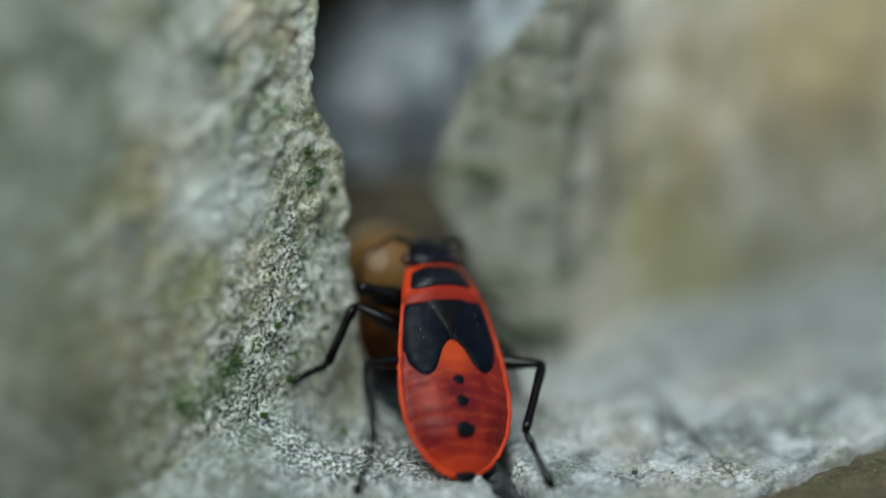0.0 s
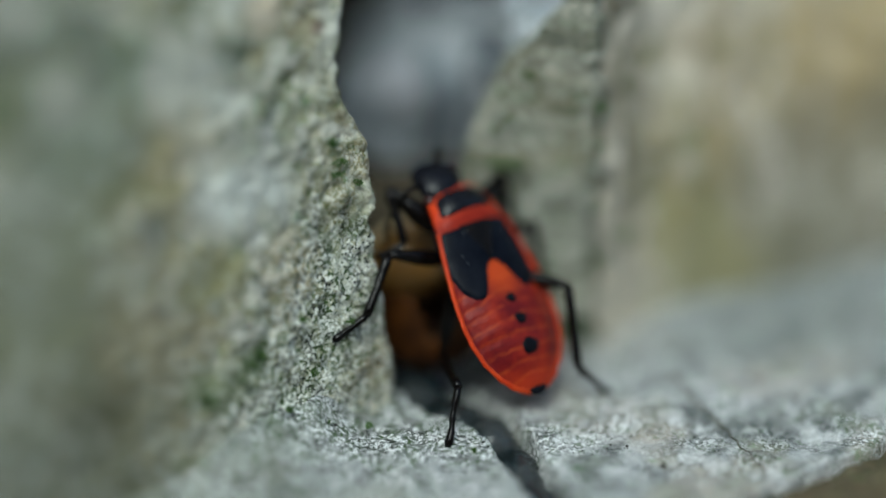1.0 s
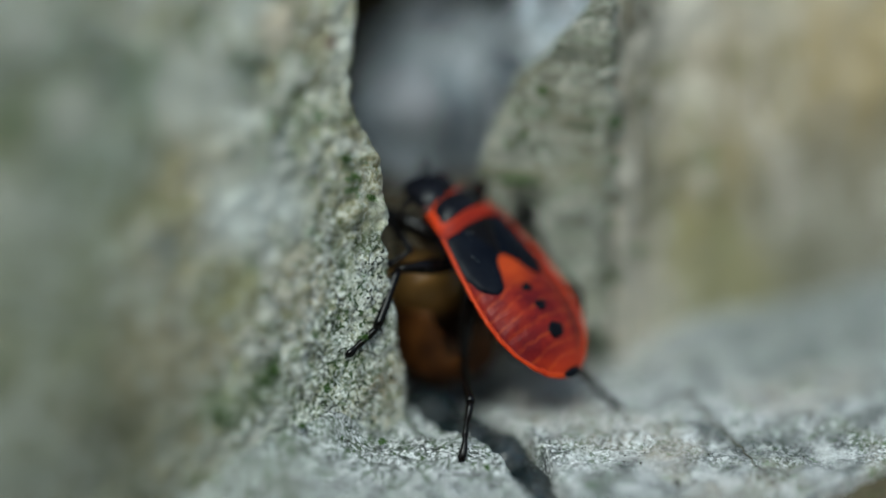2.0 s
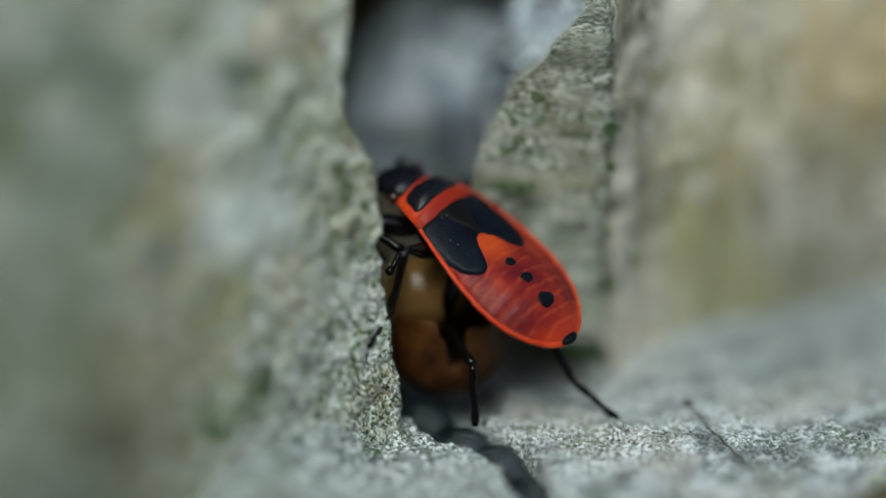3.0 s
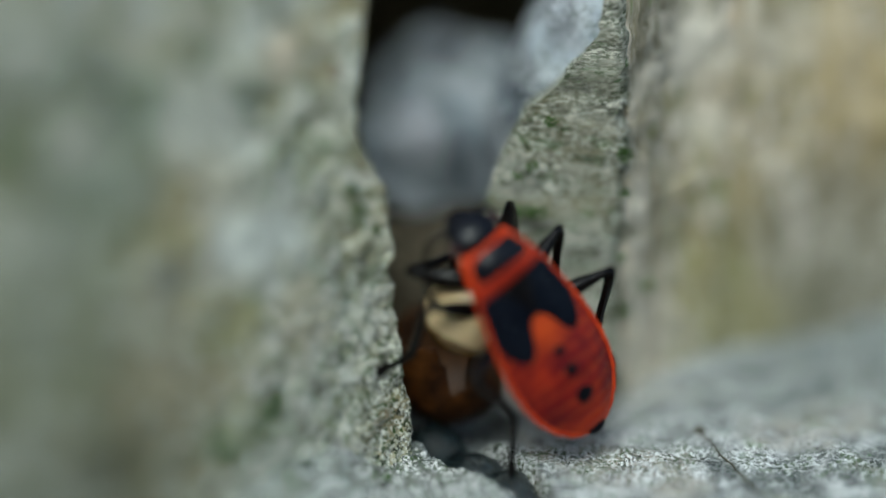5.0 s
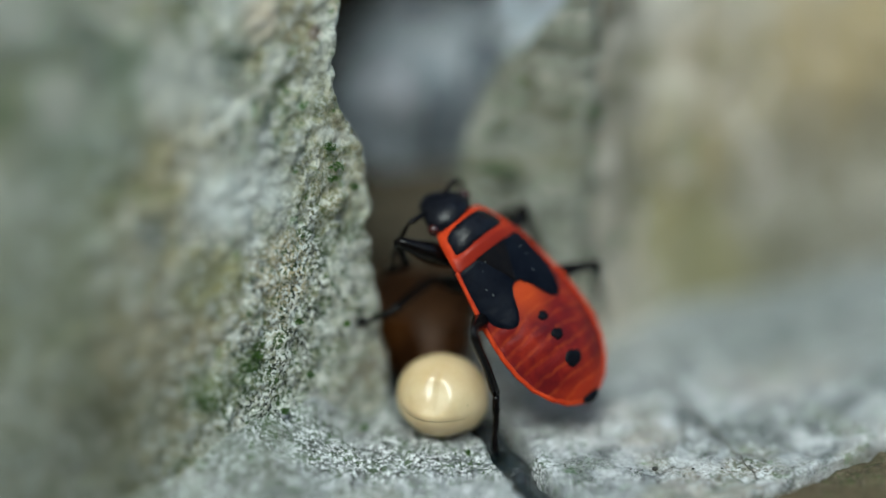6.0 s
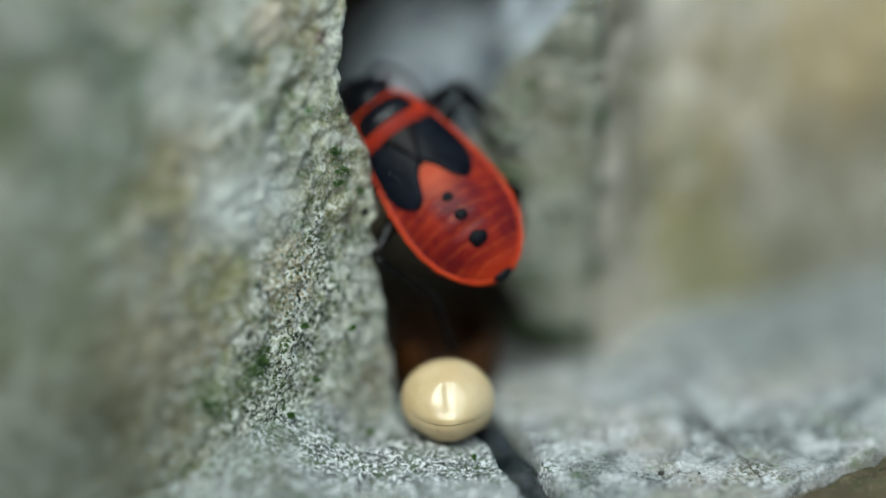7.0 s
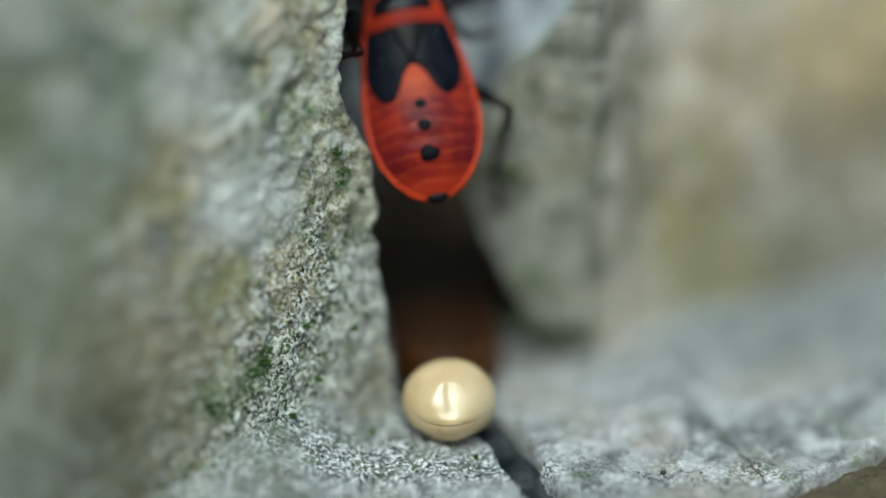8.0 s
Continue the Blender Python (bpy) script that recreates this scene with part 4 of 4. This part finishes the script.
LEGS = {  # hip on the body, femur, tibia, tarsus
    "front": ((0.72, 6.95, -0.62), 2.45, 2.15, 1.1),
    "middle": ((0.95, 5.85, -0.68), 2.35, 2.4, 1.5),
    "hind": ((1.1, 4.75, -0.66), 2.7, 3.0, 2.25),
}


def build_bug():
    bug = new("bug")
    bug.empty_display_size = 0.002
    tagged(bug, "red and black wingless young bug clambering between the rocks", "insect")
    part("abdomen", abdomen_mesh(), bug, "dark red abdomen plates with orange seams")
    part("rim", rim_mesh(), bug, "bright orange-red abdomen margin")
    part("wing_pad", pad_mesh(-1), bug, "leathery black wing pad")
    part("wing_pad", pad_mesh(1), bug, "leathery black wing pad")
    part("scutellum", scutellum_mesh(), bug, "brown-black triangular plate")
    shield = part("pronotum", shield_mesh(), bug, "orange-red neck shield with black band")
    part("shield_patch", patch_mesh(), shield, "glossy black band")
    for y, rx, ry in ((3.45, 0.22, 0.2), (2.62, 0.26, 0.23), (1.58, 0.38, 0.32)):
        part("spot", spot_mesh(y, rx, ry), bug, "small black spot")
    part("tail_tip", ball("tail_tip", (0, 0.14, -0.22), (0.42, 0.26, 0.13), M_SPOT), bug, "black tail tip")
    part("thorax", ball("thorax", (0, 6.0, -0.25), (1.35, 1.9, 0.75), M_BLACK, 28), bug, "black underside")
    head = part("head", head_mesh(), bug, "glossy black head")
    feelers = []
    for s in (-1, 1):
        part("eye", ball("eye", (s * 0.95, 8.48, 0.0), (0.22, 0.23, 0.23), M_EYE, 16), head, "dark red eye")
        feelers.append((s, part("antenna", antenna_mesh(s), head)))
    part("beak", mesh_of("beak", *tube(((0, 9.3, -0.55), (0, 9.1, -0.95), (0, 8.3, -1.1), (0, 7.4, -1.05)), (0.1, 0.09, 0.08, 0.04), 8), M_LEG), head)
    part("dust", dust_mesh(), bug, "pale dust grains on the wing pads")
    limbs = {}
    for kind, (hip, fl, tl, sl) in LEGS.items():
        thick = 0.36 if kind == "front" else 0.27
        fm = bone_mesh("femur", fl, [thick * k for k in (0.7, 1.0, 1.12, 1.15, 1.1, 0.95, 0.75, 0.62, 0.45)], 8, 1)
        tm = bone_mesh("tibia", tl, [0.185 * k for k in (0.7, 1.05, 0.95, 0.88, 0.85, 0.85, 0.88, 0.95, 0.85)], 26, 2)
        sm = bone_mesh("tarsus", sl, [0.14 * k for k in (0.7, 1.0, 0.95, 1.05, 0.7, 0.85, 0.9, 0.7, 0.95, 1.1, 1.2, 0.7)], 12, 3)
        for s in (-1, 1):
            limbs[kind, s] = [part(nm, me, bug) for nm, me in (("femur", fm), ("tibia", tm), ("tarsus", sm))]
    return bug, limbs, feelers, head


build_rocks()
husk = seed_husk()
seed = tagged(new("seed", seed_mesh()), "glossy cream-coloured pointed seed with an amber rear", "seed")
part("seam", seed_seam(), seed, "fine brown seam line")
bug, limbs, feelers, head = build_bug()


# ---- what moves ----
BUG = (  # seconds, the body's middle, its turn in degrees
    (0.0, 1.37, 0.22, 2.60, 41.8, 7.9, 18.8),
    (0.2, 1.31, 2.02, 2.95, 40.0, 6.7, 21.7),
    (0.5, 2.27, 3.41, 3.64, 50.5, 1.6, 38.6),
    (1.0, 2.21, 3.80, 3.84, 46.4, 1.9, 39.2),
    (1.5, 2.13, 4.36, 4.34, 38.0, -1.6, 44.2),
    (2.0, 2.32, 4.63, 4.39, 37.5, -1.8, 47.7),
    (2.2, 2.15, 5.10, 5.10, 26.9, -6.8, 49.5),
    (3.5, 1.87, 5.41, 5.54, 31.2, -8.4, 49.2),
    (4.0, 1.71, 5.73, 6.19, 18.5, -19.7, 48.6),
    (4.2, 1.73, 5.75, 6.14, 18.9, -18.5, 48.5),
    (5.3, 3.67, 1.34, 4.08, 75.7, -21.7, 36.7),
    (5.5, 3.92, 0.99, 3.96, 77.7, -20.8, 38.5),
    (5.7, 4.29, 1.05, 3.68, 75.2, -24.0, 37.2),
    (6.0, 3.61, 2.02, 4.18, 46.9, -16.5, 43.2),
    (6.5, 3.00, 2.63, 4.95, 34.2, -24.1, 42.6),
    (6.7, 1.65, 3.78, 6.32, 37.8, -19.9, 38.9),
    (7.0, 0.20, 4.69, 7.86, 42.0, -27.5, 24.8),
    (7.5, -0.65, 5.42, 9.40, 41.5, -20.5, 12.0),
    (8.0, -0.82, 6.21, 10.92, 48.7, -8.7, 6.0),
)

FEET = {  # where each foot's tip stands: seconds, x, y, z
    ("middle", -1): ((0, -4.50, 1.2, 2.2), (0.25, -4.50, 1.2, 2.2), (0.5, -3.88, 2.0, 3.2), (2.0, -3.88, 2.0, 3.24), (2.2, -2.96, 2.93, 3.55),
                     (4.2, -2.94, 2.94, 3.55), (4.7, -3.1, 2.8, 3.5), (5.3, -2.88, 2.97, 3.5), (6.7, -2.88, 2.97, 3.5), (7.0, -2.92, 3.92, 7.67), (7.5, -3.51, 4.26, 10.91), (8, -3.72, 4.73, 13.53)),
    ("hind", -1): ((0, -2.07, -3.37, 0), (0.1, -1.84, -3.4, 0), (0.2, -1.0, -2.2, 0.4), (0.3, 0.1, -0.4, 0.1), (0.5, 0.25, -0.25, 0), (2.2, 0.25, -0.15, 0), (2.7, 0.7, 2.0, 0.6), (3.3, 1.19, 3.8, 0.1),
                   (4.2, 1.19, 3.75, 0.1), (4.7, 1.5, 2.2, 0.5), (5.3, 2.1, 0.0, 0), (5.5, 2.25, -0.4, 0), (6.0, 2.15, -0.6, 0), (6.5, 2.3, -1.25, 0), (6.7, 0.48, 3.72, 2.07), (7.5, 0.40, 3.72, 2.1), (8, -1.3, 7.6, 7.6)),
    ("hind", 1): ((0, 4.9, -2.64, 0), (0.2, 4.85, -2.64, 0), (0.5, 6.25, 3.85, 0), (3.6, 6.2, 3.85, 0), (4.0, 5.88, 7.8, 0.98), (4.2, 5.95, 7.8, 0.98), (4.7, 5.9, 6.4, 2.2), (5.3, 5.30, 6.15, 2.29), (5.5, 5.49, 6.00, 1.98),
                  (5.7, 5.93, 5.95, 1.88), (6.0, 6.24, 7.6, 1.22), (6.5, 5.58, 7.6, 1.88), (6.7, 4.3, 8.1, 3.0), (7.0, 2.54, 8.5, 4.19), (7.5, 2.27, 8.83, 5.04), (8, 2.2, 8.5, 5.6)),
    ("middle", 1): ((0, 4.7, 2.97, 0.1), (0.12, 4.75, 3.1, 0.1), (0.3, 4.5, 7.4, 1.4), (0.5, 4.35, 8.53, 1.54), (2.0, 4.37, 8.64, 2.79), (4.2, 3.82, 8.81, 4.82), (4.7, 3.9, 7.2, 5.0), (5.3, 3.7, 5.3, 5.1), (5.5, 3.84, 5.09, 5.0), (5.7, 4.0, 5.1, 4.9),
                    (6.0, 4.4, 7.2, 4.2), (6.5, 4.0, 7.6, 4.6), (6.7, 3.6, 8.2, 6.0), (7.0, 3.1, 8.7, 8.0), (7.5, 2.3, 9.3, 10.4), (8, 2.0, 9.6, 12.6)),
    ("front", 1): ((0, 3.59, 8.51, 1.3), (0.5, 3.36, 8.76, 4.29), (1.0, 3.24, 8.76, 4.27), (1.5, 3.65, 8.88, 5.64), (2.0, 3.59, 8.91, 5.97), (2.2, 2.9, 8.86, 5.35), (3.5, 3.35, 8.85, 5.26),
                   (4.0, 2.86, 9.0, 7.08), (4.2, 2.92, 9.0, 7.16), (4.7, 2.6, 7.2, 6.6), (5.3, 1.9, 5.1, 5.9), (5.7, 1.8, 5.1, 5.9), (6.0, 3.86, 8.81, 4.8), (6.5, 3.48, 8.85, 5.25), (6.7, 3.6, 8.96, 6.55), (7, 3.0, 9.2, 9.2), (7.5, 1.6, 9.8, 11.8), (8, 1.0, 10.0, 13.6)),
    ("front", -1): ((0, -1.86, 4.0, 3.85), (0.5, -2.14, 4.8, 5.57), (1.0, -2.3, 4.67, 5.28), (2.0, -2.49, 4.77, 5.5), (3.5, -2.1, 4.79, 5.54), (4.2, -2.23, 4.91, 5.8), (5.3, 0.3, 4.6, 6.2), (5.5, 0.35, 4.54, 6.3),
                    (5.7, 0.4, 4.5, 6.2), (6.0, -1.88, 4.51, 4.93), (6.5, -2.1, 4.4, 4.7), (6.7, -2.32, 4.96, 5.91), (7, -2.55, 5.9, 7.91), (7.5, -3.33, 7.06, 10.4), (8, -3.52, 8.1, 12.64)),
}


def glide(rows, t):
    """Values between rows of (seconds, values), eased from one to the next."""
    if t <= rows[0][0]:
        return Vector(rows[0][1:4])
    for a, b in zip(rows, rows[1:]):
        if t <= b[0]:
            k = (t - a[0]) / (b[0] - a[0])
            return Vector(a[1:4]).lerp(Vector(b[1:4]), k * k * (3 - 2 * k))
    return Vector(rows[-1][1:4])


def bug_pose(t):
    """The body's pose, between the rows of BUG; its origin lies at the tail, 3.5 mm behind the body's middle."""
    for i, (a, b) in enumerate(zip(BUG, BUG[1:])):
        if t <= b[0] + 1e-6:
            k = (t - a[0]) / (b[0] - a[0])
            p0, p3 = Vector(BUG[max(0, i - 1)][1:4]), Vector(BUG[min(len(BUG) - 1, i + 2)][1:4])
            p1, p2 = Vector(a[1:4]), Vector(b[1:4])
            h = b[0] - a[0]
            m1 = (p2 - p0) / (b[0] - BUG[max(0, i - 1)][0]) * h
            m2 = (p3 - p1) / (BUG[min(len(BUG) - 1, i + 2)][0] - a[0]) * h
            p = p1 * (2 * k ** 3 - 3 * k * k + 1) + m1 * (k ** 3 - 2 * k * k + k) + p2 * (3 * k * k - 2 * k ** 3) + m2 * (k ** 3 - k * k)
            e = k * k * (3 - 2 * k)
            q = pose(0, 0, 0, *a[4:7]).to_quaternion().slerp(pose(0, 0, 0, *b[4:7]).to_quaternion(), e)
            break
    q = q.to_matrix()
    o = p - q @ Vector((0, 3.5, 0))
    return Matrix.Translation(o * MM) @ q.to_4x4(), o, q


def bone_pose(a, b, up):
    """Pose of a leg joint that runs from a to b."""
    y = (b - a).normalized()
    x = y.cross(up).normalized()
    z = x.cross(y)
    m = Matrix((x, y, z)).transposed().to_4x4()
    return Matrix.Translation(a * MM) @ m


def leg_poses(kind, s, t):
    hip, fl, tl, sl = LEGS[kind]
    _, o, q = bug_pose(t)
    a = Vector((hip[0] * s, hip[1], hip[2]))
    tip = q.transposed() @ (glide(FEET[kind, s], t) - o)
    far = tip - a
    reach = (fl + tl) * 0.985 + sl
    if far.length > reach:
        tip = a + far * (reach / far.length)
        far = tip - a
    lift = Vector((0, 0, 0.25))
    ankle = tip + turned(HEEL, (kind, s), t, q, -(far.normalized() - lift)).normalized() * sl
    d = ankle - a
    lng = max(abs(fl - tl) + 0.05, min((fl + tl) * 0.995, d.length))
    ankle = a + d.normalized() * lng
    along = (fl * fl - tl * tl + lng * lng) / (2 * lng)
    out = math.sqrt(max(0.0, fl * fl - along * along))
    late = curve_at(((4.3, 0.0), (5.2, 1.0)), t)
    held = late * curve_at(((5.7, 1.0), (6.0, 0.0)), t)
    if kind == "front":
        pole = Vector((s * 0.8, 0.8, 0.3)).lerp(Vector((-1.0, 0.6, 0.1) if s < 0 else (0.0, 1.0, 0.3)), held)
    elif kind == "middle":
        pole = Vector((-0.6, 0.95, 0.3) if s < 0 else (1.0, 0.4, 0.35)).lerp(Vector((-0.6, 0.95, 0.3) if s < 0 else (0.6, 0.8, 0.3)), held)
    else:
        pole = Vector((s * 1.0, 0.25, 0.35)).lerp(Vector((s * 1.0, -0.6 if s > 0 else 0.25, 0.1 if s > 0 else 0.3)), late * curve_at(((7.0, 1.0), (7.5, 0.3)), t))
    pole = turned(BEND, (kind, s), t, q, pole)
    pole = (pole - pole.project(d)).normalized()
    knee = a + d.normalized() * along + pole * out
    toe = ankle + (tip - ankle).normalized() * sl
    return bone_pose(a, knee, pole), bone_pose(knee, ankle, pole), bone_pose(ankle, toe, pole)


# how knees stand out and how feet lie: seconds, weight, then sideways, upwards and to the south
BEND = {
    ("front", -1): ((0.0, 0.8, -1.0, 0.1, 0.3), (2.2, 0.8, -1.0, 0.0, 0.2), (4.2, 0.6, -1.0, 0.2, 0.0), (4.7, 0.5, -1.0, -0.1, 0.2), (5.7, 0.7, -1.0, -0.1, 0.2), (6.0, 0.6, -1.0, 0.1, -0.2), (6.5, 0.3, -1.0, 0.0, 0.0), (8.0, 0.0, -1.0, 0.0, 0.0)),
    ("middle", -1): ((0.0, 0.0, -1.0, 0.3, 0.5), (2.0, 0.0, -0.2, 0.4, 0.9), (2.2, 0.9, -0.2, 0.4, 0.9), (4.2, 0.9, -0.3, 0.3, 0.9), (4.8, 0.0, -0.3, 0.4, 0.9), (5.7, 0.0, -1.0, 0.0, -0.5), (6.0, 1.0, -0.3, 0.3, -0.9), (6.5, 1.0, -0.4, 0.6, -0.7), (7.0, 0.0, -0.4, 0.5, -0.7), (8.0, 0.0, -0.4, 0.5, -0.7)),
    ("hind", -1): ((0.0, 1.0, -0.57, 0.75, 0.35), (0.1, 1.0, -0.51, 0.6, 0.6), (0.3, 1.0, -0.2, 0.2, -1.0), (0.5, 1.0, -0.25, 0.0, -1.0), (1.5, 1.0, -0.25, 0.0, -1.0), (2.2, 1.0, -0.1, 0.0, -1.0), (3.3, 0.9, -0.25, 0.1, -1.0), (4.2, 0.6, -0.5, 0.0, -0.9),
                   (5.3, 1.0, -0.3, 0.0, 1.0), (6.0, 1.0, -0.25, 0.0, 1.0), (6.5, 0.9, -0.35, 0.1, 0.9), (7.0, 0.4, -0.5, 0.0, 0.8), (7.5, 0.5, 0.1, -0.3, -0.9), (8.0, 1.0, 0.1, -0.2, -1.0)),
    ("hind", 1): ((0.0, 0.0, 1.0, 0.2, 0.5), (0.3, 0.0, 1.0, 0.2, 0.6), (0.5, 1.0, 0.75, 0.63, 0.2), (1.0, 1.0, 0.69, 0.66, 0.29), (1.5, 1.0, 0.81, 0.59, 0.0), (2.2, 1.0, 0.85, 0.53, -0.07), (3.3, 0.7, 0.65, -0.15, 0.8), (3.6, 0.7, 0.6, -0.2, 0.8), (4.0, 1.0, 0.54, 0.2, 0.81), (4.2, 1.0, 0.54, 0.2, 0.81), (4.7, 0.0, 1.0, 0.2, 0.3), (5.7, 0.0, 0.7, 0.5, 0.5), (6.0, 1.0, 0.69, 0.52, 0.5), (6.5, 1.0, 0.67, 0.44, 0.6), (7.0, 1.0, 0.6, 0.04, 0.8), (7.5, 0.9, 0.75, 0.3, 0.6), (8.0, 1.0, 0.79, 0.3, 0.6)),
    ("middle", 1): ((0.0, 1.0, 0.83, 0.55, 0.12), (0.12, 1.0, 0.83, 0.55, 0.12), (0.3, 0.0, 1.0, 0.5, -0.5), (5.7, 0.0, 0.3, 1.0, -0.3), (6.0, 0.9, 0.2, 1.0, -0.4), (6.5, 0.9, 0.1, 0.7, -0.8), (7.0, 0.9, 0.2, 1.0, -0.2), (8.0, 1.0, 0.2, 1.0, -0.2)),
    ("front", 1): ((0.0, 0.0, 0.3, 1.0, 0.0), (6.0, 0.0, 0.3, 1.0, 0.0), (6.5, 0.7, 0.5, 1.0, 0.2), (7.0, 0.7, 0.4, 1.0, 0.0), (7.5, 0.8, -0.2, 1.0, -0.3), (8.0, 0.8, -0.2, 1.0, -0.3)),
}
HEEL = {
    ("hind", -1): ((0.0, 1.0, 0.29, 0.9, 0.31), (0.1, 1.0, 0.27, 0.85, 0.0), (0.25, 0.0, 0.27, 0.85, 0.0), (8.0, 0.0, 0.27, 0.85, 0.0)),
    ("middle", 1): ((0.0, 1.0, -0.61, 0.27, -0.74), (0.12, 1.0, -0.61, 0.27, -0.74), (0.3, 0.0, -0.6, 0.3, -0.7), (8.0, 0.0, -0.6, 0.3, -0.7)),
    ("hind", 1): ((0.0, 0.0, -0.6, 0.8, 0.0), (0.3, 0.0, -0.7, 0.7, 0.0), (0.5, 1.0, -0.6, 0.44, 0.67), (1.0, 1.0, -0.55, 0.5, 0.67), (1.5, 1.0, -0.64, 0.58, 0.5), (2.2, 1.0, -0.71, 0.64, -0.31), (3.3, 1.0, -0.75, 0.65, 0.0), (3.6, 1.0, -0.75, 0.65, 0.0), (4.0, 1.0, -0.6, 0.54, 0.59), (4.2, 1.0, -0.6, 0.54, 0.59), (4.7, 0.0, -0.6, 0.5, 0.6), (5.7, 0.0, -0.05, 0.5, 0.87), (6.0, 1.0, -0.05, 0.5, 0.87), (6.5, 1.0, 0.0, 0.5, 0.87), (7.0, 1.0, 0.2, 0.35, 0.91), (7.5, 0.9, -0.1, 0.75, 0.65), (8.0, 1.0, -0.1, 0.75, 0.65)),
    ("front", -1): ((0.0, 0.0, -0.3, 1.0, 0.0), (4.6, 0.0, -0.3, 1.0, 0.0), (5.2, 1.0, -0.3, 1.0, 0.1), (5.6, 1.0, -0.3, 1.0, 0.1), (6.0, 0.0, -0.3, 1.0, 0.0), (8.0, 0.0, -0.3, 1.0, 0.0)),
}
OUT, RISE, SOUTH = Vector((1, 0, 0)), Vector((0, 0.42, 0.907)), Vector((0, -0.907, 0.42))


def turned(table, leg, t, q, usual):
    """The usual direction, drawn towards the one that the table gives for this leg and time, in the bug's space."""
    rows = table.get(leg)
    if not rows:
        return usual
    w = curve_at([r[:2] for r in rows], t)
    x, y, z = (curve_at([(r[0], r[i]) for r in rows], t) for i in (2, 3, 4))
    return usual.normalized().lerp(q.transposed() @ (OUT * x + RISE * y + SOUTH * z).normalized(), w)


FEELERS = (  # seconds, droop and forward swing in degrees
    (0.0, -30, 0), (0.5, -50, 0), (1.0, -48, 4), (1.5, -52, 0), (2.0, -50, 5), (3.3, -60, 10), (4.2, -60, 8), (4.7, -70, 0), (5.3, -82, -5), (5.7, -82, -5),
    (6.0, -28, 10), (6.5, -50, 8), (7.0, -60, 8), (7.5, -55, 4), (8.0, -55, 0))

HEAD = (  # seconds, nod and sideways turn in degrees
    (0.0, 0, 0), (0.3, -2, 10), (0.5, 6, 28), (1.5, 10, 32), (2.2, 8, 28), (3.3, 0, 12), (4.2, -4, 8), (5.0, -8, 4), (5.7, -8, 4), (6.0, -2, 10), (6.7, -2, 8), (8.0, 0, 0))
NECK = Vector((0, 8.05 * MM, -0.1 * MM))

SEED = (  # seconds, middle, turn
    (0.0, -1.30, 7.5, 3.8, -170, 10, 20), (1.0, -1.2, 7.5, 3.75, -170, 10, 20), (3.5, -0.85, 7.5, 3.6, -168, 12, 25), (4.2, -0.5, 7.4, 3.7, -165, 15, 25),
    (4.45, -0.3, 6.4, 4.5, -120, 15, 20), (4.7, 0.0, 5.2, 5.1, -75, 20, 10), (5.0, 0.3, 4.0, 5.3, -45, 20, 5), (5.3, 0.62, 3.0, 5.3, -20, 20, 0), (5.4, 0.8, 2.5, 5.15, -15, 15, 0), (5.5, 0.82, 2.45, 5.05, -10, 15, 5),
    (5.53, 0.70, 2.2, 4.0, -5, 5, 10), (5.6, 0.31, 1.31, 1.42, 2, 8, -16), (5.7, 0.23, 1.34, 1.46, 4, 6, -14), (6.0, 0.27, 1.33, 1.43, 4, 4, -18),
    (6.5, 0.28, 1.35, 1.48, 4, 4, -18), (6.7, 0.26, 1.33, 1.43, 2, 2, -4), (7.0, 0.24, 1.32, 1.42, 2, 1, 1), (8.0, 0.23, 1.32, 1.42, 2, 1, 1))

HUSK = (  # seconds, middle, turn
    (0.0, -0.50, 7.0, 1.6, 2, 0, 0), (1.5, -0.45, 7.0, 1.6, 2, 0, 0), (3.3, -0.10, 6.95, 1.65, 2, 2, 4), (4.2, -0.05, 6.95, 1.65, 2, 3, 5),
    (4.7, -0.30, 6.95, 1.6, 2, 0, 2), (5.3, -0.60, 7.0, 1.5, 3, -2, 0), (5.5, -0.75, 7.0, 1.45, 4, -3, -2), (6.0, -0.5, 7.1, 1.2, 10, 0, 4),
    (6.5, -0.25, 7.15, 0.7, 9, -2, 0), (7.0, 0.1, 7.2, -0.05, 7, -6, -6), (8.0, 0.17, 7.2, -0.15, 6, -7, -8))


def motions():
    ticks = [round(i * 0.1, 1) for i in range(81)]
    walk(bug, [(t, bug_pose(t)[0]) for t in ticks])
    for (kind, s), bones in limbs.items():
        rows = [(t, leg_poses(kind, s, t)) for t in ticks]
        for k, ob in enumerate(bones):
            walk(ob, [(t, m[k]) for t, m in rows])
    walk(head, [(t, Matrix.Translation(NECK) @ pose(0, 0, 0, nod, 0, turn) @ Matrix.Translation(-NECK)) for t, nod, turn in HEAD])
    for s, ob in feelers:
        walk(ob, [(t, pose(s * 0.5 * MM, 9.1 * MM, -0.1 * MM, a + 4 * math.sin(3 * t + s), 0, -s * (b + (60 * curve_at(((4.7, 0.0), (5.2, 1.0), (5.8, 1.0), (6.1, 0.0)), t) if s > 0 else 0)))) for t, a, b in FEELERS])
    walk(husk, [(t, pose(x * MM, y * MM, z * MM, a, b, c)) for t, x, y, z, a, b, c in HUSK])
    walk(seed, [(t, pose(x * MM, y * MM, z * MM, a, b, c)) for t, x, y, z, a, b, c in SEED])


motions()
